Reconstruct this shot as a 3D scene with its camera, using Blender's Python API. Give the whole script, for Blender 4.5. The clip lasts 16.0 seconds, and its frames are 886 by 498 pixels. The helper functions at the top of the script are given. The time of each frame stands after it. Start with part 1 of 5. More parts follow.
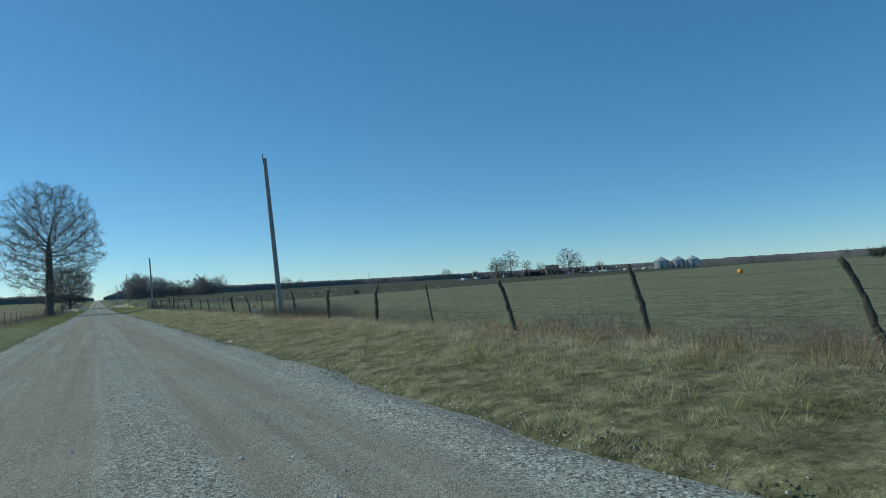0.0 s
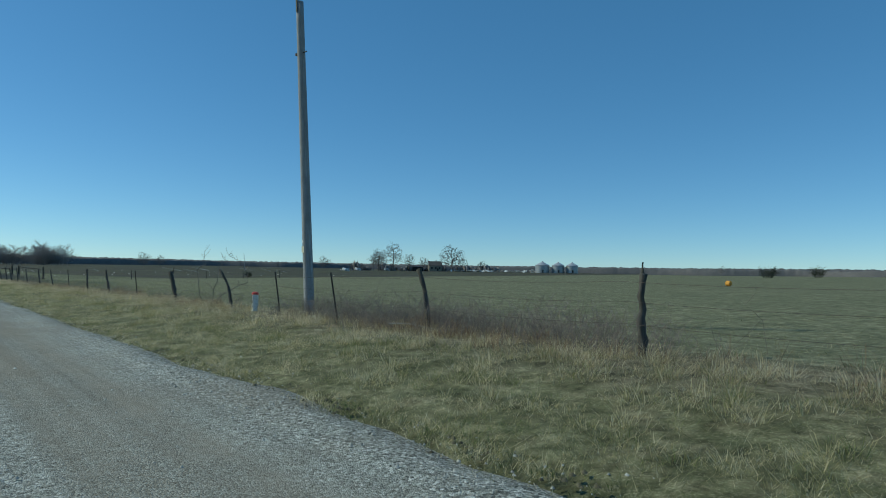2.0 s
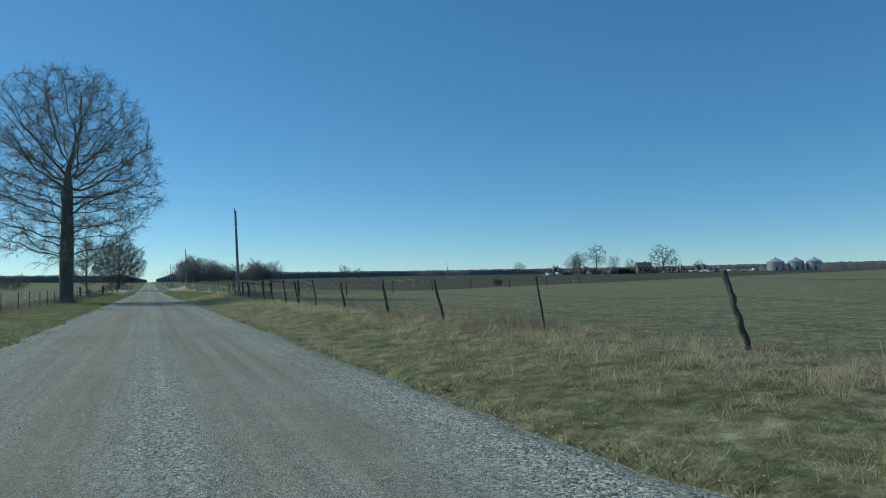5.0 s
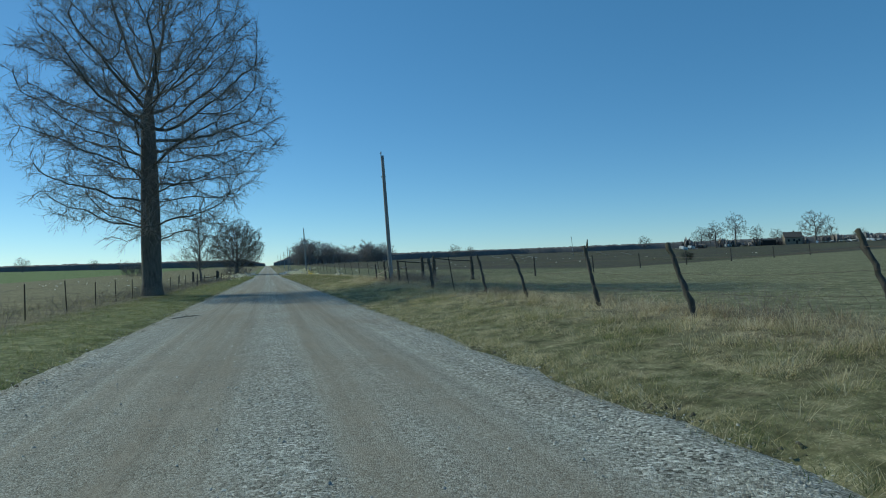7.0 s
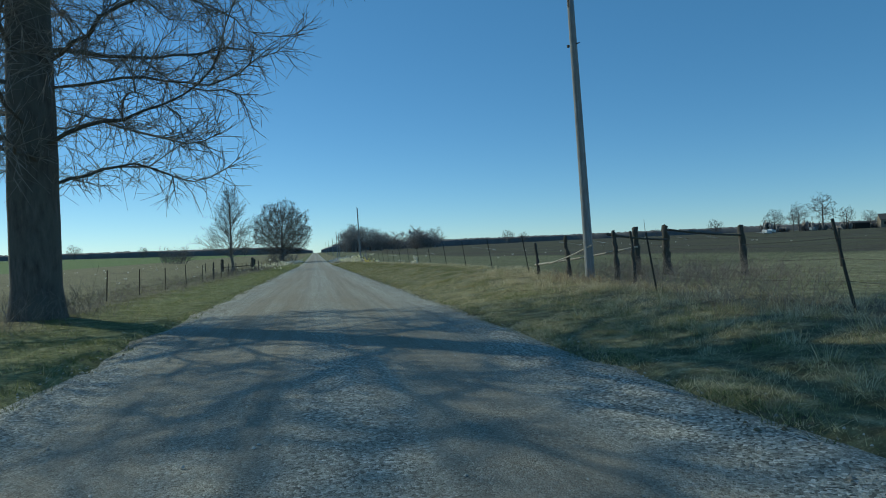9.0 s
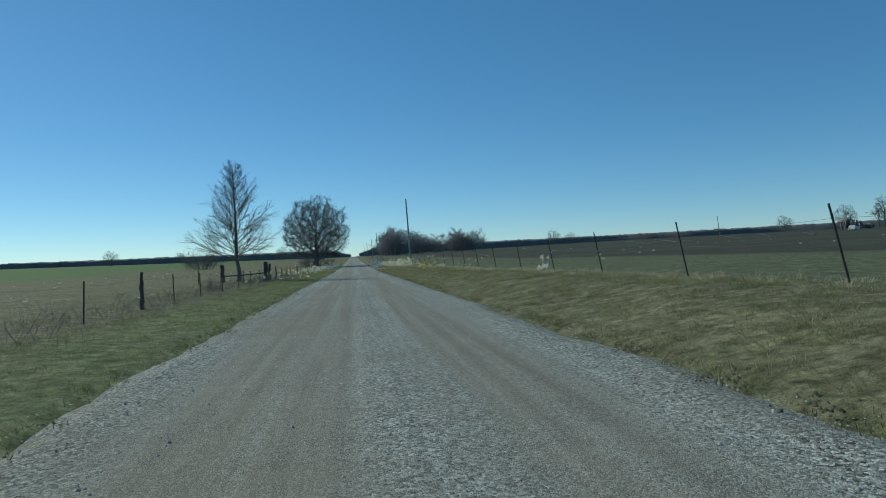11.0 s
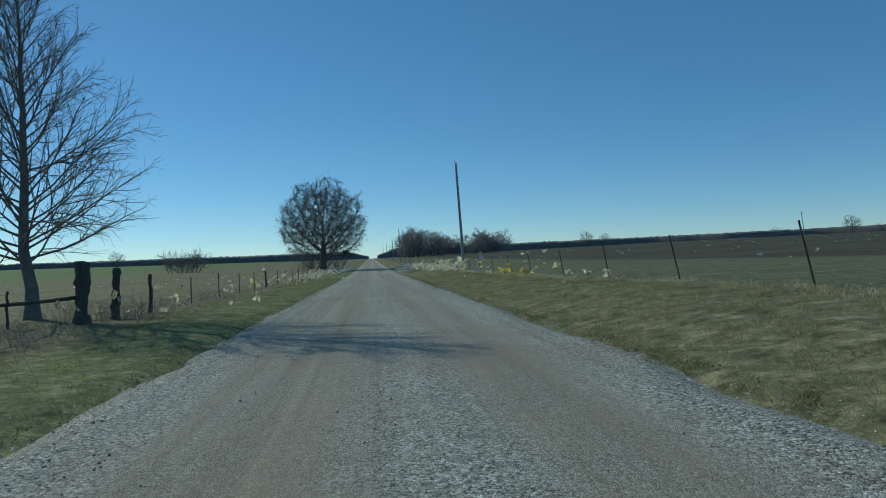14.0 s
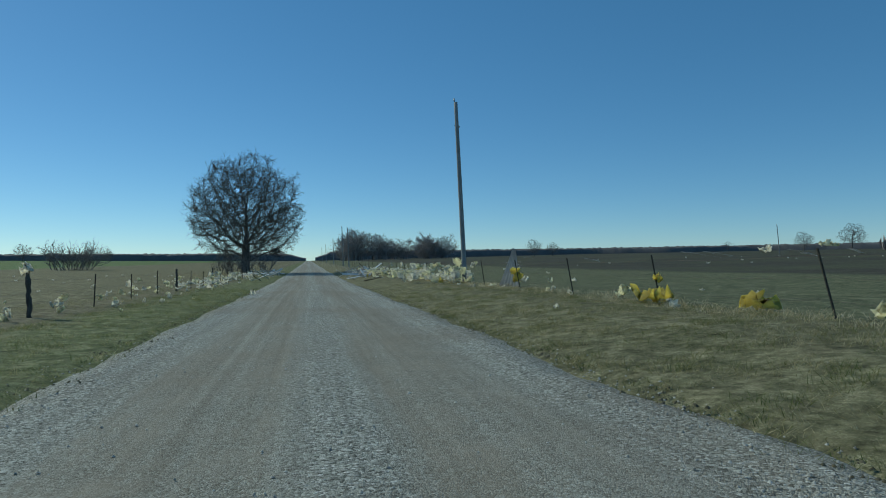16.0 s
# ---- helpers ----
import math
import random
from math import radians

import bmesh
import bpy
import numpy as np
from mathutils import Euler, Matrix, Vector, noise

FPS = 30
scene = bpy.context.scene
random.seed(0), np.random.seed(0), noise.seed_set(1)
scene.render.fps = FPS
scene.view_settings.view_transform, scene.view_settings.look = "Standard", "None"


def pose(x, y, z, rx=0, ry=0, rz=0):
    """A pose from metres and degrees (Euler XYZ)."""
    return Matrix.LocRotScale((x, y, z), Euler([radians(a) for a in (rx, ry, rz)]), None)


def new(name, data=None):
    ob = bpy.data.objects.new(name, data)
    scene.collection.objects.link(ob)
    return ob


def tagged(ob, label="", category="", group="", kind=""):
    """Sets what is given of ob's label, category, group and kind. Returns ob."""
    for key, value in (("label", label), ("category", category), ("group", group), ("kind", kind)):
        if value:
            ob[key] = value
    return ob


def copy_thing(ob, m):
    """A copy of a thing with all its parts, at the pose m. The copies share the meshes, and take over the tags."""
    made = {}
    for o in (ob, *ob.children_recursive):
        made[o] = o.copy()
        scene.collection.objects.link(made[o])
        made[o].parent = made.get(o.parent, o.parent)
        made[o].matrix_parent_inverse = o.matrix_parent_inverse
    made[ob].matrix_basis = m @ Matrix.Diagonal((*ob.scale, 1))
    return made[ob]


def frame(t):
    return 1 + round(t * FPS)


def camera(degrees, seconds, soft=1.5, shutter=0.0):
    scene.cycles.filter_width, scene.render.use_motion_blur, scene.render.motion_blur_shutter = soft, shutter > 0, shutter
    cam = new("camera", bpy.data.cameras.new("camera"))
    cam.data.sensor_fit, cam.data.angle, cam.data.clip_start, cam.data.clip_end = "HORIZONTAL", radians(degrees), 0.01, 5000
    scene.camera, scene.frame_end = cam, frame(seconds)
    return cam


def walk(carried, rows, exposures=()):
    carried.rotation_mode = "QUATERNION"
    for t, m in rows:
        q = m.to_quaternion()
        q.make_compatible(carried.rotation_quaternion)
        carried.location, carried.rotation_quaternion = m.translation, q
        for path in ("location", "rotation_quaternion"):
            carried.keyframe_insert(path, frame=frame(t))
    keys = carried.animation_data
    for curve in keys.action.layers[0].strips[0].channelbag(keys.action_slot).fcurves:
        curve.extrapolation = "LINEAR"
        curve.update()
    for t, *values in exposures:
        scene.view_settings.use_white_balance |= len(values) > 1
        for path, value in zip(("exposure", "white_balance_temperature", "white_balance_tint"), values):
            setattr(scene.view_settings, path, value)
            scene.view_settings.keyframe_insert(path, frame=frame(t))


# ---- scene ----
# The camera rides along a straight gravel road that runs along +y; x is to the right of it.
cam = camera(67.98, 16.0, soft=1.0)
EYE = 1.272
# seconds, x, y, yaw, pitch, roll
ROWS = [
    (0.0, -0.172, 0.000, -27.78, 3.35, 3.09),
    (0.5, -0.133, 4.450, -32.82, 3.17, 1.97),
    (1.0, -0.091, 9.254, -36.60, 3.05, 0.27),
    (1.5, -0.055, 14.209, -37.20, 2.06, 0.07),
    (2.0, -0.010, 19.212, -39.32, 2.55, -1.03),
    (2.5, 0.061, 24.354, -41.39, 3.88, -0.81),
    (3.0, 0.105, 29.563, -40.25, 3.65, -0.17),
    (3.5, 0.113, 34.970, -32.12, 1.63, 2.08),
    (4.0, 0.116, 40.565, -27.80, 2.12, 1.69),
    (6.5, 0.186, 69.821, -17.57, 2.02, 2.08),
    (7.0, 0.183, 75.764, -14.96, 1.40, 2.03),
    (7.5, 0.181, 81.882, -14.51, 1.78, 1.46),
    (8.0, 0.172, 88.106, -12.60, 1.47, 1.64),
    (8.5, 0.152, 94.341, -11.76, 0.40, 1.92),
    (11.0, -0.121, 126.988, -7.81, 0.78, 2.74),
    (11.5, -0.130, 133.523, -8.68, 1.23, 2.19),
    (12.0, -0.130, 139.991, -8.66, 1.25, 1.62),
    (12.5, -0.133, 146.589, -8.16, 1.85, 1.81),
    (13.0, -0.126, 153.007, -4.47, 2.81, 1.82),
    (13.5, -0.107, 159.392, -5.04, 1.55, 0.84),
    (14.0, -0.086, 165.900, -6.26, 1.07, 2.47),
    (14.5, -0.061, 172.310, -8.47, 0.52, 2.14),
    (15.0, -0.042, 178.731, -8.55, 0.06, 1.85),
    (15.5, -0.016, 185.239, -9.54, 0.37, 2.04),
    (16.0, 0.006, 191.665, -11.59, 1.42, 0.68),
]

walk(cam, [(t, pose(x, y, EYE, 90 + pitch, roll, yaw)) for t, x, y, yaw, pitch, roll in ROWS], [(0.0, -0.2, 6400, -9), (8.5, -0.24, 6400, -9), (11.0, -0.37, 6400, -9), (16.0, -0.44, 6400, -9)])

# ---- light: one low winter sun ahead and to the left, and a clear sky ----
SUN_FROM = Vector((-0.70, 0.715, 0.0)).normalized()
SUN_HIGH = radians(33)
world = bpy.data.worlds.new("sky")
scene.world = world
world.use_nodes = True
wn = world.node_tree.nodes
sky = wn.new("ShaderNodeTexSky")
sky.sky_type = "NISHITA"
sky.sun_disc = False
sky.sun_elevation = SUN_HIGH
sky.sun_rotation = math.atan2(SUN_FROM.x, SUN_FROM.y)
sky.altitude = 300
sky.air_density, sky.dust_density, sky.ozone_density = 0.75, 0.08, 4.0
wn["Background"].inputs["Strength"].default_value = 0.128
deep = wn.new("ShaderNodeHueSaturation")
deep.inputs["Saturation"].default_value = 1.12
world.node_tree.links.new(sky.outputs[0], deep.inputs["Color"])
clear = wn.new("ShaderNodeMix")
clear.data_type = "RGBA"
clear.inputs[0].default_value = 0.24
clear.inputs[7].default_value = (0.7, 2.6, 5.6, 1)
world.node_tree.links.new(deep.outputs[0], clear.inputs[6])
world.node_tree.links.new(clear.outputs[2], wn["Background"].inputs["Color"])
lamp = bpy.data.lights.new("sun", "SUN")
lamp.energy, lamp.angle, lamp.color = 3.2, radians(0.55), (1.0, 0.93, 0.82)
sun = new("sun", lamp)
sun_to = -(SUN_FROM * math.cos(SUN_HIGH) + Vector((0, 0, math.sin(SUN_HIGH))))
sun.matrix_world = Matrix.Translation((-60, 60, 80)) @ sun_to.to_track_quat("-Z", "Y").to_matrix().to_4x4()


# ---- materials ----
def ramp_node(nt, stops):
    r = nt.nodes.new("ShaderNodeValToRGB")
    while len(r.color_ramp.elements) < len(stops):
        r.color_ramp.elements.new(0.5)
    for e, (p, c) in zip(r.color_ramp.elements, stops):
        e.position, e.color = p, (*c, 1)
    return r


def noise_node(nt, vec, scale, detail=4, rough=0.6, kind="ShaderNodeTexNoise"):
    n = nt.nodes.new(kind)
    n.inputs["Scale"].default_value = scale
    if kind == "ShaderNodeTexNoise":
        n.inputs["Detail"].default_value, n.inputs["Roughness"].default_value = detail, rough
    nt.links.new(vec, n.inputs["Vector"])
    return n


def mix_node(nt, fac, a, b, blend="MIX"):
    m = nt.nodes.new("ShaderNodeMix")
    m.data_type, m.blend_type = "RGBA", blend
    for sock, v in ((m.inputs[0], fac), (m.inputs[6], a), (m.inputs[7], b)):
        if hasattr(v, "is_linked"):
            nt.links.new(v, sock)
        elif isinstance(v, (int, float)):
            sock.default_value = v
        else:
            sock.default_value = (*v, 1)
    return m.outputs[2]


def math_node(nt, op, a, b=0.0, clamp=False):
    m = nt.nodes.new("ShaderNodeMath")
    m.operation, m.use_clamp = op, clamp
    for sock, v in zip(m.inputs, (a, b)):
        if hasattr(v, "is_linked"):
            nt.links.new(v, sock)
        else:
            sock.default_value = v
    return m.outputs[0]


def base_material(name, rough=0.85, metal=0.0):
    m = bpy.data.materials.new(name)
    m.use_nodes = True
    nt = m.node_tree
    b = nt.nodes["Principled BSDF"]
    b.inputs["Roughness"].default_value, b.inputs["Metallic"].default_value = rough, metal
    co = nt.nodes.new("ShaderNodeTexCoord").outputs["Object"]
    return m, nt, b, co


def add_bump(nt, b, height, strength, distance):
    u = nt.nodes.new("ShaderNodeBump")
    u.inputs["Strength"].default_value, u.inputs["Distance"].default_value = strength, distance
    nt.links.new(height, u.inputs["Height"])
    nt.links.new(u.outputs[0], b.inputs["Normal"])


def surface(name, dark, light, scale, rough=0.85, metal=0.0, bump=0.4, distance=0.01, stretch=(1, 1, 1), stain=None, vary=""):
    """Two-scale mottled surface; vary 'island' or 'object' shifts its brightness from piece to piece."""
    m, nt, b, co = base_material(name, rough, metal)
    mp = nt.nodes.new("ShaderNodeMapping")
    mp.inputs["Scale"].default_value = stretch
    nt.links.new(co, mp.inputs["Vector"])
    fine = noise_node(nt, mp.outputs[0], scale, 6, 0.65)
    r = ramp_node(nt, [(0.3, dark), (0.7, light)])
    nt.links.new(fine.outputs[0], r.inputs[0])
    col = r.outputs[0]
    if stain:
        broad = noise_node(nt, co, scale * 0.13, 3, 0.5)
        k = math_node(nt, "MULTIPLY", math_node(nt, "SUBTRACT", broad.outputs[0], 0.42, True), 4.0, True)
        col = mix_node(nt, k, col, stain)
    if vary:
        src = nt.nodes.new("ShaderNodeNewGeometry").outputs["Random Per Island"] if vary == "island" else nt.nodes.new("ShaderNodeObjectInfo").outputs["Random"]
        h = nt.nodes.new("ShaderNodeHueSaturation")
        nt.links.new(math_node(nt, "ADD", math_node(nt, "MULTIPLY", src, 0.7), 0.65), h.inputs["Value"])
        nt.links.new(col, h.inputs["Color"])
        col = h.outputs[0]
    nt.links.new(col, b.inputs["Base Color"])
    if bump:
        add_bump(nt, b, fine.outputs[0], bump, distance)
    return m


def lets_light(m, share):
    """Thin fibrous stuff: part of the light passes through."""
    nt = m.node_tree
    b = nt.nodes["Principled BSDF"]
    tr = nt.nodes.new("ShaderNodeBsdfTranslucent")
    mx = nt.nodes.new("ShaderNodeMixShader")
    mx.inputs[0].default_value = share
    for link in list(nt.links):
        if link.to_node == b and link.to_socket.name == "Base Color":
            nt.links.new(link.from_socket, tr.inputs["Color"])
    nt.links.new(b.outputs[0], mx.inputs[1])
    nt.links.new(tr.outputs[0], mx.inputs[2])
    nt.links.new(mx.outputs[0], nt.nodes["Material Output"].inputs[0])
    return m


def blades(name, stops, rough=0.7, bias=0.0):
    """Grass whose colour changes from blade to blade."""
    m, nt, b, co = base_material(name, rough)
    r = ramp_node(nt, stops)
    isl = nt.nodes.new("ShaderNodeNewGeometry").outputs["Random Per Island"]
    patch = noise_node(nt, co, 1.1, 5, 0.7)
    v = math_node(nt, "ADD", math_node(nt, "MULTIPLY", isl, 0.75), math_node(nt, "MULTIPLY", math_node(nt, "SUBTRACT", patch.outputs[0], 0.42 - bias), 2.2), True)
    nt.links.new(v, r.inputs[0])
    tr = nt.nodes.new("ShaderNodeBsdfTranslucent")
    nt.links.new(r.outputs[0], tr.inputs["Color"])
    nt.links.new(r.outputs[0], b.inputs["Base Color"])
    b.inputs["Specular IOR Level"].default_value = 0.25
    mx = nt.nodes.new("ShaderNodeMixShader")
    mx.inputs[0].default_value = 0.5
    nt.links.new(b.outputs[0], mx.inputs[1])
    nt.links.new(tr.outputs[0], mx.inputs[2])
    nt.links.new(mx.outputs[0], nt.nodes["Material Output"].inputs[0])
    return m


def ground_material():
    """Verge, pasture, green strip and ploughed field to the right; stubble and winter wheat to the left."""
    m, nt, b, co = base_material("ground_soil_and_grass", 0.95)
    s = nt.nodes.new("ShaderNodeSeparateXYZ")
    nt.links.new(co, s.inputs[0])
    x, y = s.outputs[0], s.outputs[1]
    fine = noise_node(nt, co, 7.0, 8, 0.75).outputs[0]
    mid = noise_node(nt, co, 0.55, 6, 0.65).outputs[0]
    wide = noise_node(nt, co, 0.035, 4, 0.55).outputs[0]

    def tone(a, bb, c, src=mid):
        r = ramp_node(nt, [(0.32, a), (0.5, bb), (0.68, c)])
        nt.links.new(src, r.inputs[0])
        return r.outputs[0]

    def step(value, edge, soft, wobble=0.0):
        v = value
        if wobble:
            v = math_node(nt, "ADD", value, math_node(nt, "MULTIPLY", math_node(nt, "SUBTRACT", mid if wobble < 3 else wide, 0.5), wobble * 2))
        return math_node(nt, "DIVIDE", math_node(nt, "SUBTRACT", v, edge - soft / 2), soft, True)

    pasture = tone((0.110, 0.115, 0.063), (0.142, 0.144, 0.080), (0.184, 0.180, 0.103), noise_node(nt, co, 0.9, 7, 0.75).outputs[0])
    pasture = mix_node(nt, math_node(nt, "MULTIPLY", step(wide, 0.5, 0.25), 0.65), pasture, tone((0.12, 0.125, 0.07), (0.155, 0.155, 0.088), (0.19, 0.185, 0.11)))
    dark_field = tone((0.050, 0.046, 0.036), (0.068, 0.062, 0.046), (0.088, 0.078, 0.056))
    dark_field = mix_node(nt, step(wide, 0.52, 0.2), dark_field, (0.085, 0.085, 0.05))
    strip = tone((0.088, 0.096, 0.05), (0.104, 0.112, 0.058), (0.128, 0.13, 0.072))
    stubble = tone((0.12, 0.11, 0.06), (0.155, 0.14, 0.075), (0.19, 0.165, 0.09))
    wheat = tone((0.085, 0.14, 0.038), (0.105, 0.16, 0.046), (0.13, 0.175, 0.058))
    verge = tone((0.085, 0.077, 0.047), (0.145, 0.124, 0.078), (0.24, 0.197, 0.128), noise_node(nt, co, 1.6, 7, 0.75).outputs[0])
    edge_y = math_node(nt, "SUBTRACT", y, math_node(nt, "MULTIPLY", x, 0.42))
    right = mix_node(nt, step(edge_y, 121, 3, 2.0), pasture, mix_node(nt, step(x, 34, 4, 2.0), strip, dark_field))
    left = mix_node(nt, step(math_node(nt, "MULTIPLY", x, -1.0), 62, 3, 2.0), stubble, wheat)
    col = mix_node(nt, step(x, 0, 0.5), left, right)
    near_r = math_node(nt, "SUBTRACT", 1.0, step(x, 8.6, 1.2, 0.6), True)
    near_l = step(x, -8.0, 1.2, 0.6)
    lush = tone((0.078, 0.084, 0.041), (0.128, 0.126, 0.064), (0.215, 0.19, 0.11), noise_node(nt, co, 2.2, 7, 0.75).outputs[0])
    lush = mix_node(nt, step(x, 0, 0.5), tone((0.078, 0.098, 0.038), (0.125, 0.142, 0.06), (0.21, 0.205, 0.10), noise_node(nt, co, 1.8, 7, 0.75).outputs[0]), lush)
    side = math_node(nt, "ABSOLUTE", x)
    verge = mix_node(nt, math_node(nt, "MULTIPLY", step(side, 5.9, 1.6, 1.5), 0.9), lush, verge)
    verge = mix_node(nt, math_node(nt, "MULTIPLY", step(y, 125, 6, 2.0), math_node(nt, "MULTIPLY", step(x, 0, 0.5), 0.75)), verge, tone((0.092, 0.094, 0.05), (0.15, 0.142, 0.078), (0.24, 0.21, 0.125), noise_node(nt, co, 2.4, 8, 0.8).outputs[0]))
    col = mix_node(nt, math_node(nt, "MULTIPLY", near_r, near_l), col, verge)
    fleck = noise_node(nt, co, 48.0, 3, 0.8).outputs[0]
    clump = noise_node(nt, co, 2.6, 6, 0.7).outputs[0]
    litter = math_node(nt, "MULTIPLY", math_node(nt, "SUBTRACT", math_node(nt, "ADD", math_node(nt, "MULTIPLY", fleck, 0.6), math_node(nt, "MULTIPLY", clump, 0.4)), 0.5, True), 5.0, True)
    grassy = math_node(nt, "SUBTRACT", 1.0, math_node(nt, "MULTIPLY", step(edge_y, 121, 3, 2.0), step(x, 34, 4, 2.0)), True)
    col = mix_node(nt, math_node(nt, "MULTIPLY", math_node(nt, "MULTIPLY", litter, 0.7), grassy), col, (0.44, 0.40, 0.26))
    mott = math_node(nt, "ADD", math_node(nt, "ADD", math_node(nt, "MULTIPLY", fine, 3.0), math_node(nt, "ADD", math_node(nt, "MULTIPLY", clump, 2.0), math_node(nt, "MULTIPLY", noise_node(nt, co, 0.3, 5, 0.65).outputs[0], 0.7))), -1.75)
    h = nt.nodes.new("ShaderNodeHueSaturation")
    nt.links.new(col, h.inputs["Color"])
    nt.links.new(mott, h.inputs["Value"])
    nt.links.new(h.outputs[0], b.inputs["Base Color"])
    b.inputs["Specular IOR Level"].default_value = 0.1
    add_bump(nt, b, math_node(nt, "ADD", fine, mid), 0.6, 0.035)
    return m


def gravel_material():
    """Crushed limestone: packed paler wheel tracks, loose stones between them and at the edges."""
    m, nt, b, co = base_material("gravel", 0.95)
    s = nt.nodes.new("ShaderNodeSeparateXYZ")
    nt.links.new(co, s.inputs[0])
    mp = nt.nodes.new("ShaderNodeMapping")
    mp.inputs["Scale"].default_value = (1.5, 0.035, 1)
    nt.links.new(co, mp.inputs["Vector"])
    lanes = noise_node(nt, mp.outputs[0], 1.3, 4, 0.55).outputs[0]
    cells = nt.nodes.new("ShaderNodeTexVoronoi")
    cells.inputs["Scale"].default_value = 88
    nt.links.new(co, cells.inputs["Vector"])
    big = nt.nodes.new("ShaderNodeTexVoronoi")
    big.inputs["Scale"].default_value = 44
    nt.links.new(co, big.inputs["Vector"])
    stone = ramp_node(nt, [(0.0, (0.07, 0.068, 0.055)), (0.25, (0.19, 0.188, 0.155)), (0.7, (0.34, 0.338, 0.285)), (1.0, (0.66, 0.655, 0.58))])
    bw = nt.nodes.new("ShaderNodeSeparateColor")
    nt.links.new(cells.outputs["Color"], bw.inputs[0])
    nt.links.new(bw.outputs[0], stone.inputs[0])
    dust = ramp_node(nt, [(0.35, (0.185, 0.158, 0.118)), (0.65, (0.275, 0.24, 0.185))])
    patch = noise_node(nt, co, 1.1, 6, 0.7).outputs[0]
    nt.links.new(patch, dust.inputs[0])
    across = math_node(nt, "DIVIDE", math_node(nt, "ADD", math_node(nt, "ADD", s.outputs[0], 3.0), math_node(nt, "MULTIPLY", math_node(nt, "SUBTRACT", lanes, 0.5), 0.9)), 6.4, True)
    track = ramp_node(nt, [(v, (w, w, w)) for v, w in ((0.0, 0.0), (0.12, 0.12), (0.20, 0.95), (0.42, 1.0), (0.48, 0.25), (0.54, 0.25), (0.60, 1.0), (0.76, 0.95), (0.86, 0.05), (1.0, 0.0))])
    nt.links.new(across, track.inputs[0])
    packed = math_node(nt, "MULTIPLY", track.outputs[0], math_node(nt, "ADD", math_node(nt, "MULTIPLY", lanes, 1.3), math_node(nt, "SUBTRACT", patch, 0.55)), True)
    col = mix_node(nt, packed, stone.outputs[0], dust.outputs[0])
    rough = math_node(nt, "SUBTRACT", 1.0, math_node(nt, "MULTIPLY", packed, 0.75))
    bw2 = nt.nodes.new("ShaderNodeSeparateColor")
    nt.links.new(big.outputs["Color"], bw2.inputs[0])
    coarse = ramp_node(nt, [(0.0, (0.05, 0.048, 0.04)), (0.3, (0.18, 0.176, 0.148)), (0.7, (0.38, 0.372, 0.32)), (1.0, (0.78, 0.77, 0.70))])
    nt.links.new(bw2.outputs[0], coarse.inputs[0])
    loose = math_node(nt, "MULTIPLY", math_node(nt, "SUBTRACT", math_node(nt, "ADD", rough, patch), 1.05, True), 1.8, True)
    col = mix_node(nt, loose, col, coarse.outputs[0])
    big_mix = math_node(nt, "MULTIPLY", math_node(nt, "GREATER_THAN", bw2.outputs[1], 0.78), rough)
    col = mix_node(nt, math_node(nt, "MULTIPLY", big_mix, 0.6), col, (0.42, 0.415, 0.35))
    soil = noise_node(nt, co, 0.22, 4, 0.6).outputs[0]
    col = mix_node(nt, math_node(nt, "MULTIPLY", math_node(nt, "SUBTRACT", soil, 0.48, True), 2.2, True), col, (0.24, 0.20, 0.145))
    mp2 = nt.nodes.new("ShaderNodeMapping")
    mp2.inputs["Scale"].default_value = (5.0, 0.05, 1)
    nt.links.new(co, mp2.inputs["Vector"])
    streak = noise_node(nt, mp2.outputs[0], 1.0, 5, 0.65).outputs[0]
    hs = nt.nodes.new("ShaderNodeHueSaturation")
    nt.links.new(col, hs.inputs["Color"])
    nt.links.new(math_node(nt, "ADD", math_node(nt, "MULTIPLY", streak, 0.8), 0.69), hs.inputs["Value"])
    col = hs.outputs[0]
    nt.links.new(col, b.inputs["Base Color"])
    b.inputs["Specular IOR Level"].default_value = 0.15
    hgt = math_node(nt, "MULTIPLY", math_node(nt, "SUBTRACT", 1.0, cells.outputs["Distance"]), math_node(nt, "ADD", rough, 0.25))
    lumps = math_node(nt, "MULTIPLY", math_node(nt, "SUBTRACT", 1.0, big.outputs["Distance"]), math_node(nt, "MULTIPLY", loose, 1.1))
    add_bump(nt, b, math_node(nt, "ADD", math_node(nt, "ADD", hgt, lumps), math_node(nt, "MULTIPLY", patch, 0.6)), 0.9, 0.008)
    return m


M_GROUND, M_GRAVEL = ground_material(), gravel_material()
M_STONE = surface("limestone_chips", (0.20, 0.196, 0.172), (0.56, 0.55, 0.49), 30, 0.9, bump=0.2, distance=0.005, vary="island")
M_SOD = surface("torn_sod", (0.07, 0.066, 0.038), (0.16, 0.138, 0.085), 25, 0.95, bump=0.8, distance=0.02, vary="island")
M_BARK = surface("oak_bark", (0.065, 0.058, 0.05), (0.17, 0.155, 0.135), 9, 0.95, bump=1.0, distance=0.05, stretch=(1, 1, 0.25), stain=(0.12, 0.118, 0.10))
M_TWIG = surface("twig_bark", (0.16, 0.145, 0.13), (0.30, 0.275, 0.25), 4, 0.9, bump=0, vary="island")
M_TWIG_PALE = surface("young_bark", (0.10, 0.09, 0.08), (0.20, 0.18, 0.16), 5, 0.9, bump=0, vary="island")
M_TWIG_FAR = surface("far_twigs", (0.10, 0.092, 0.085), (0.18, 0.165, 0.15), 2, 0.95, bump=0, vary="island")
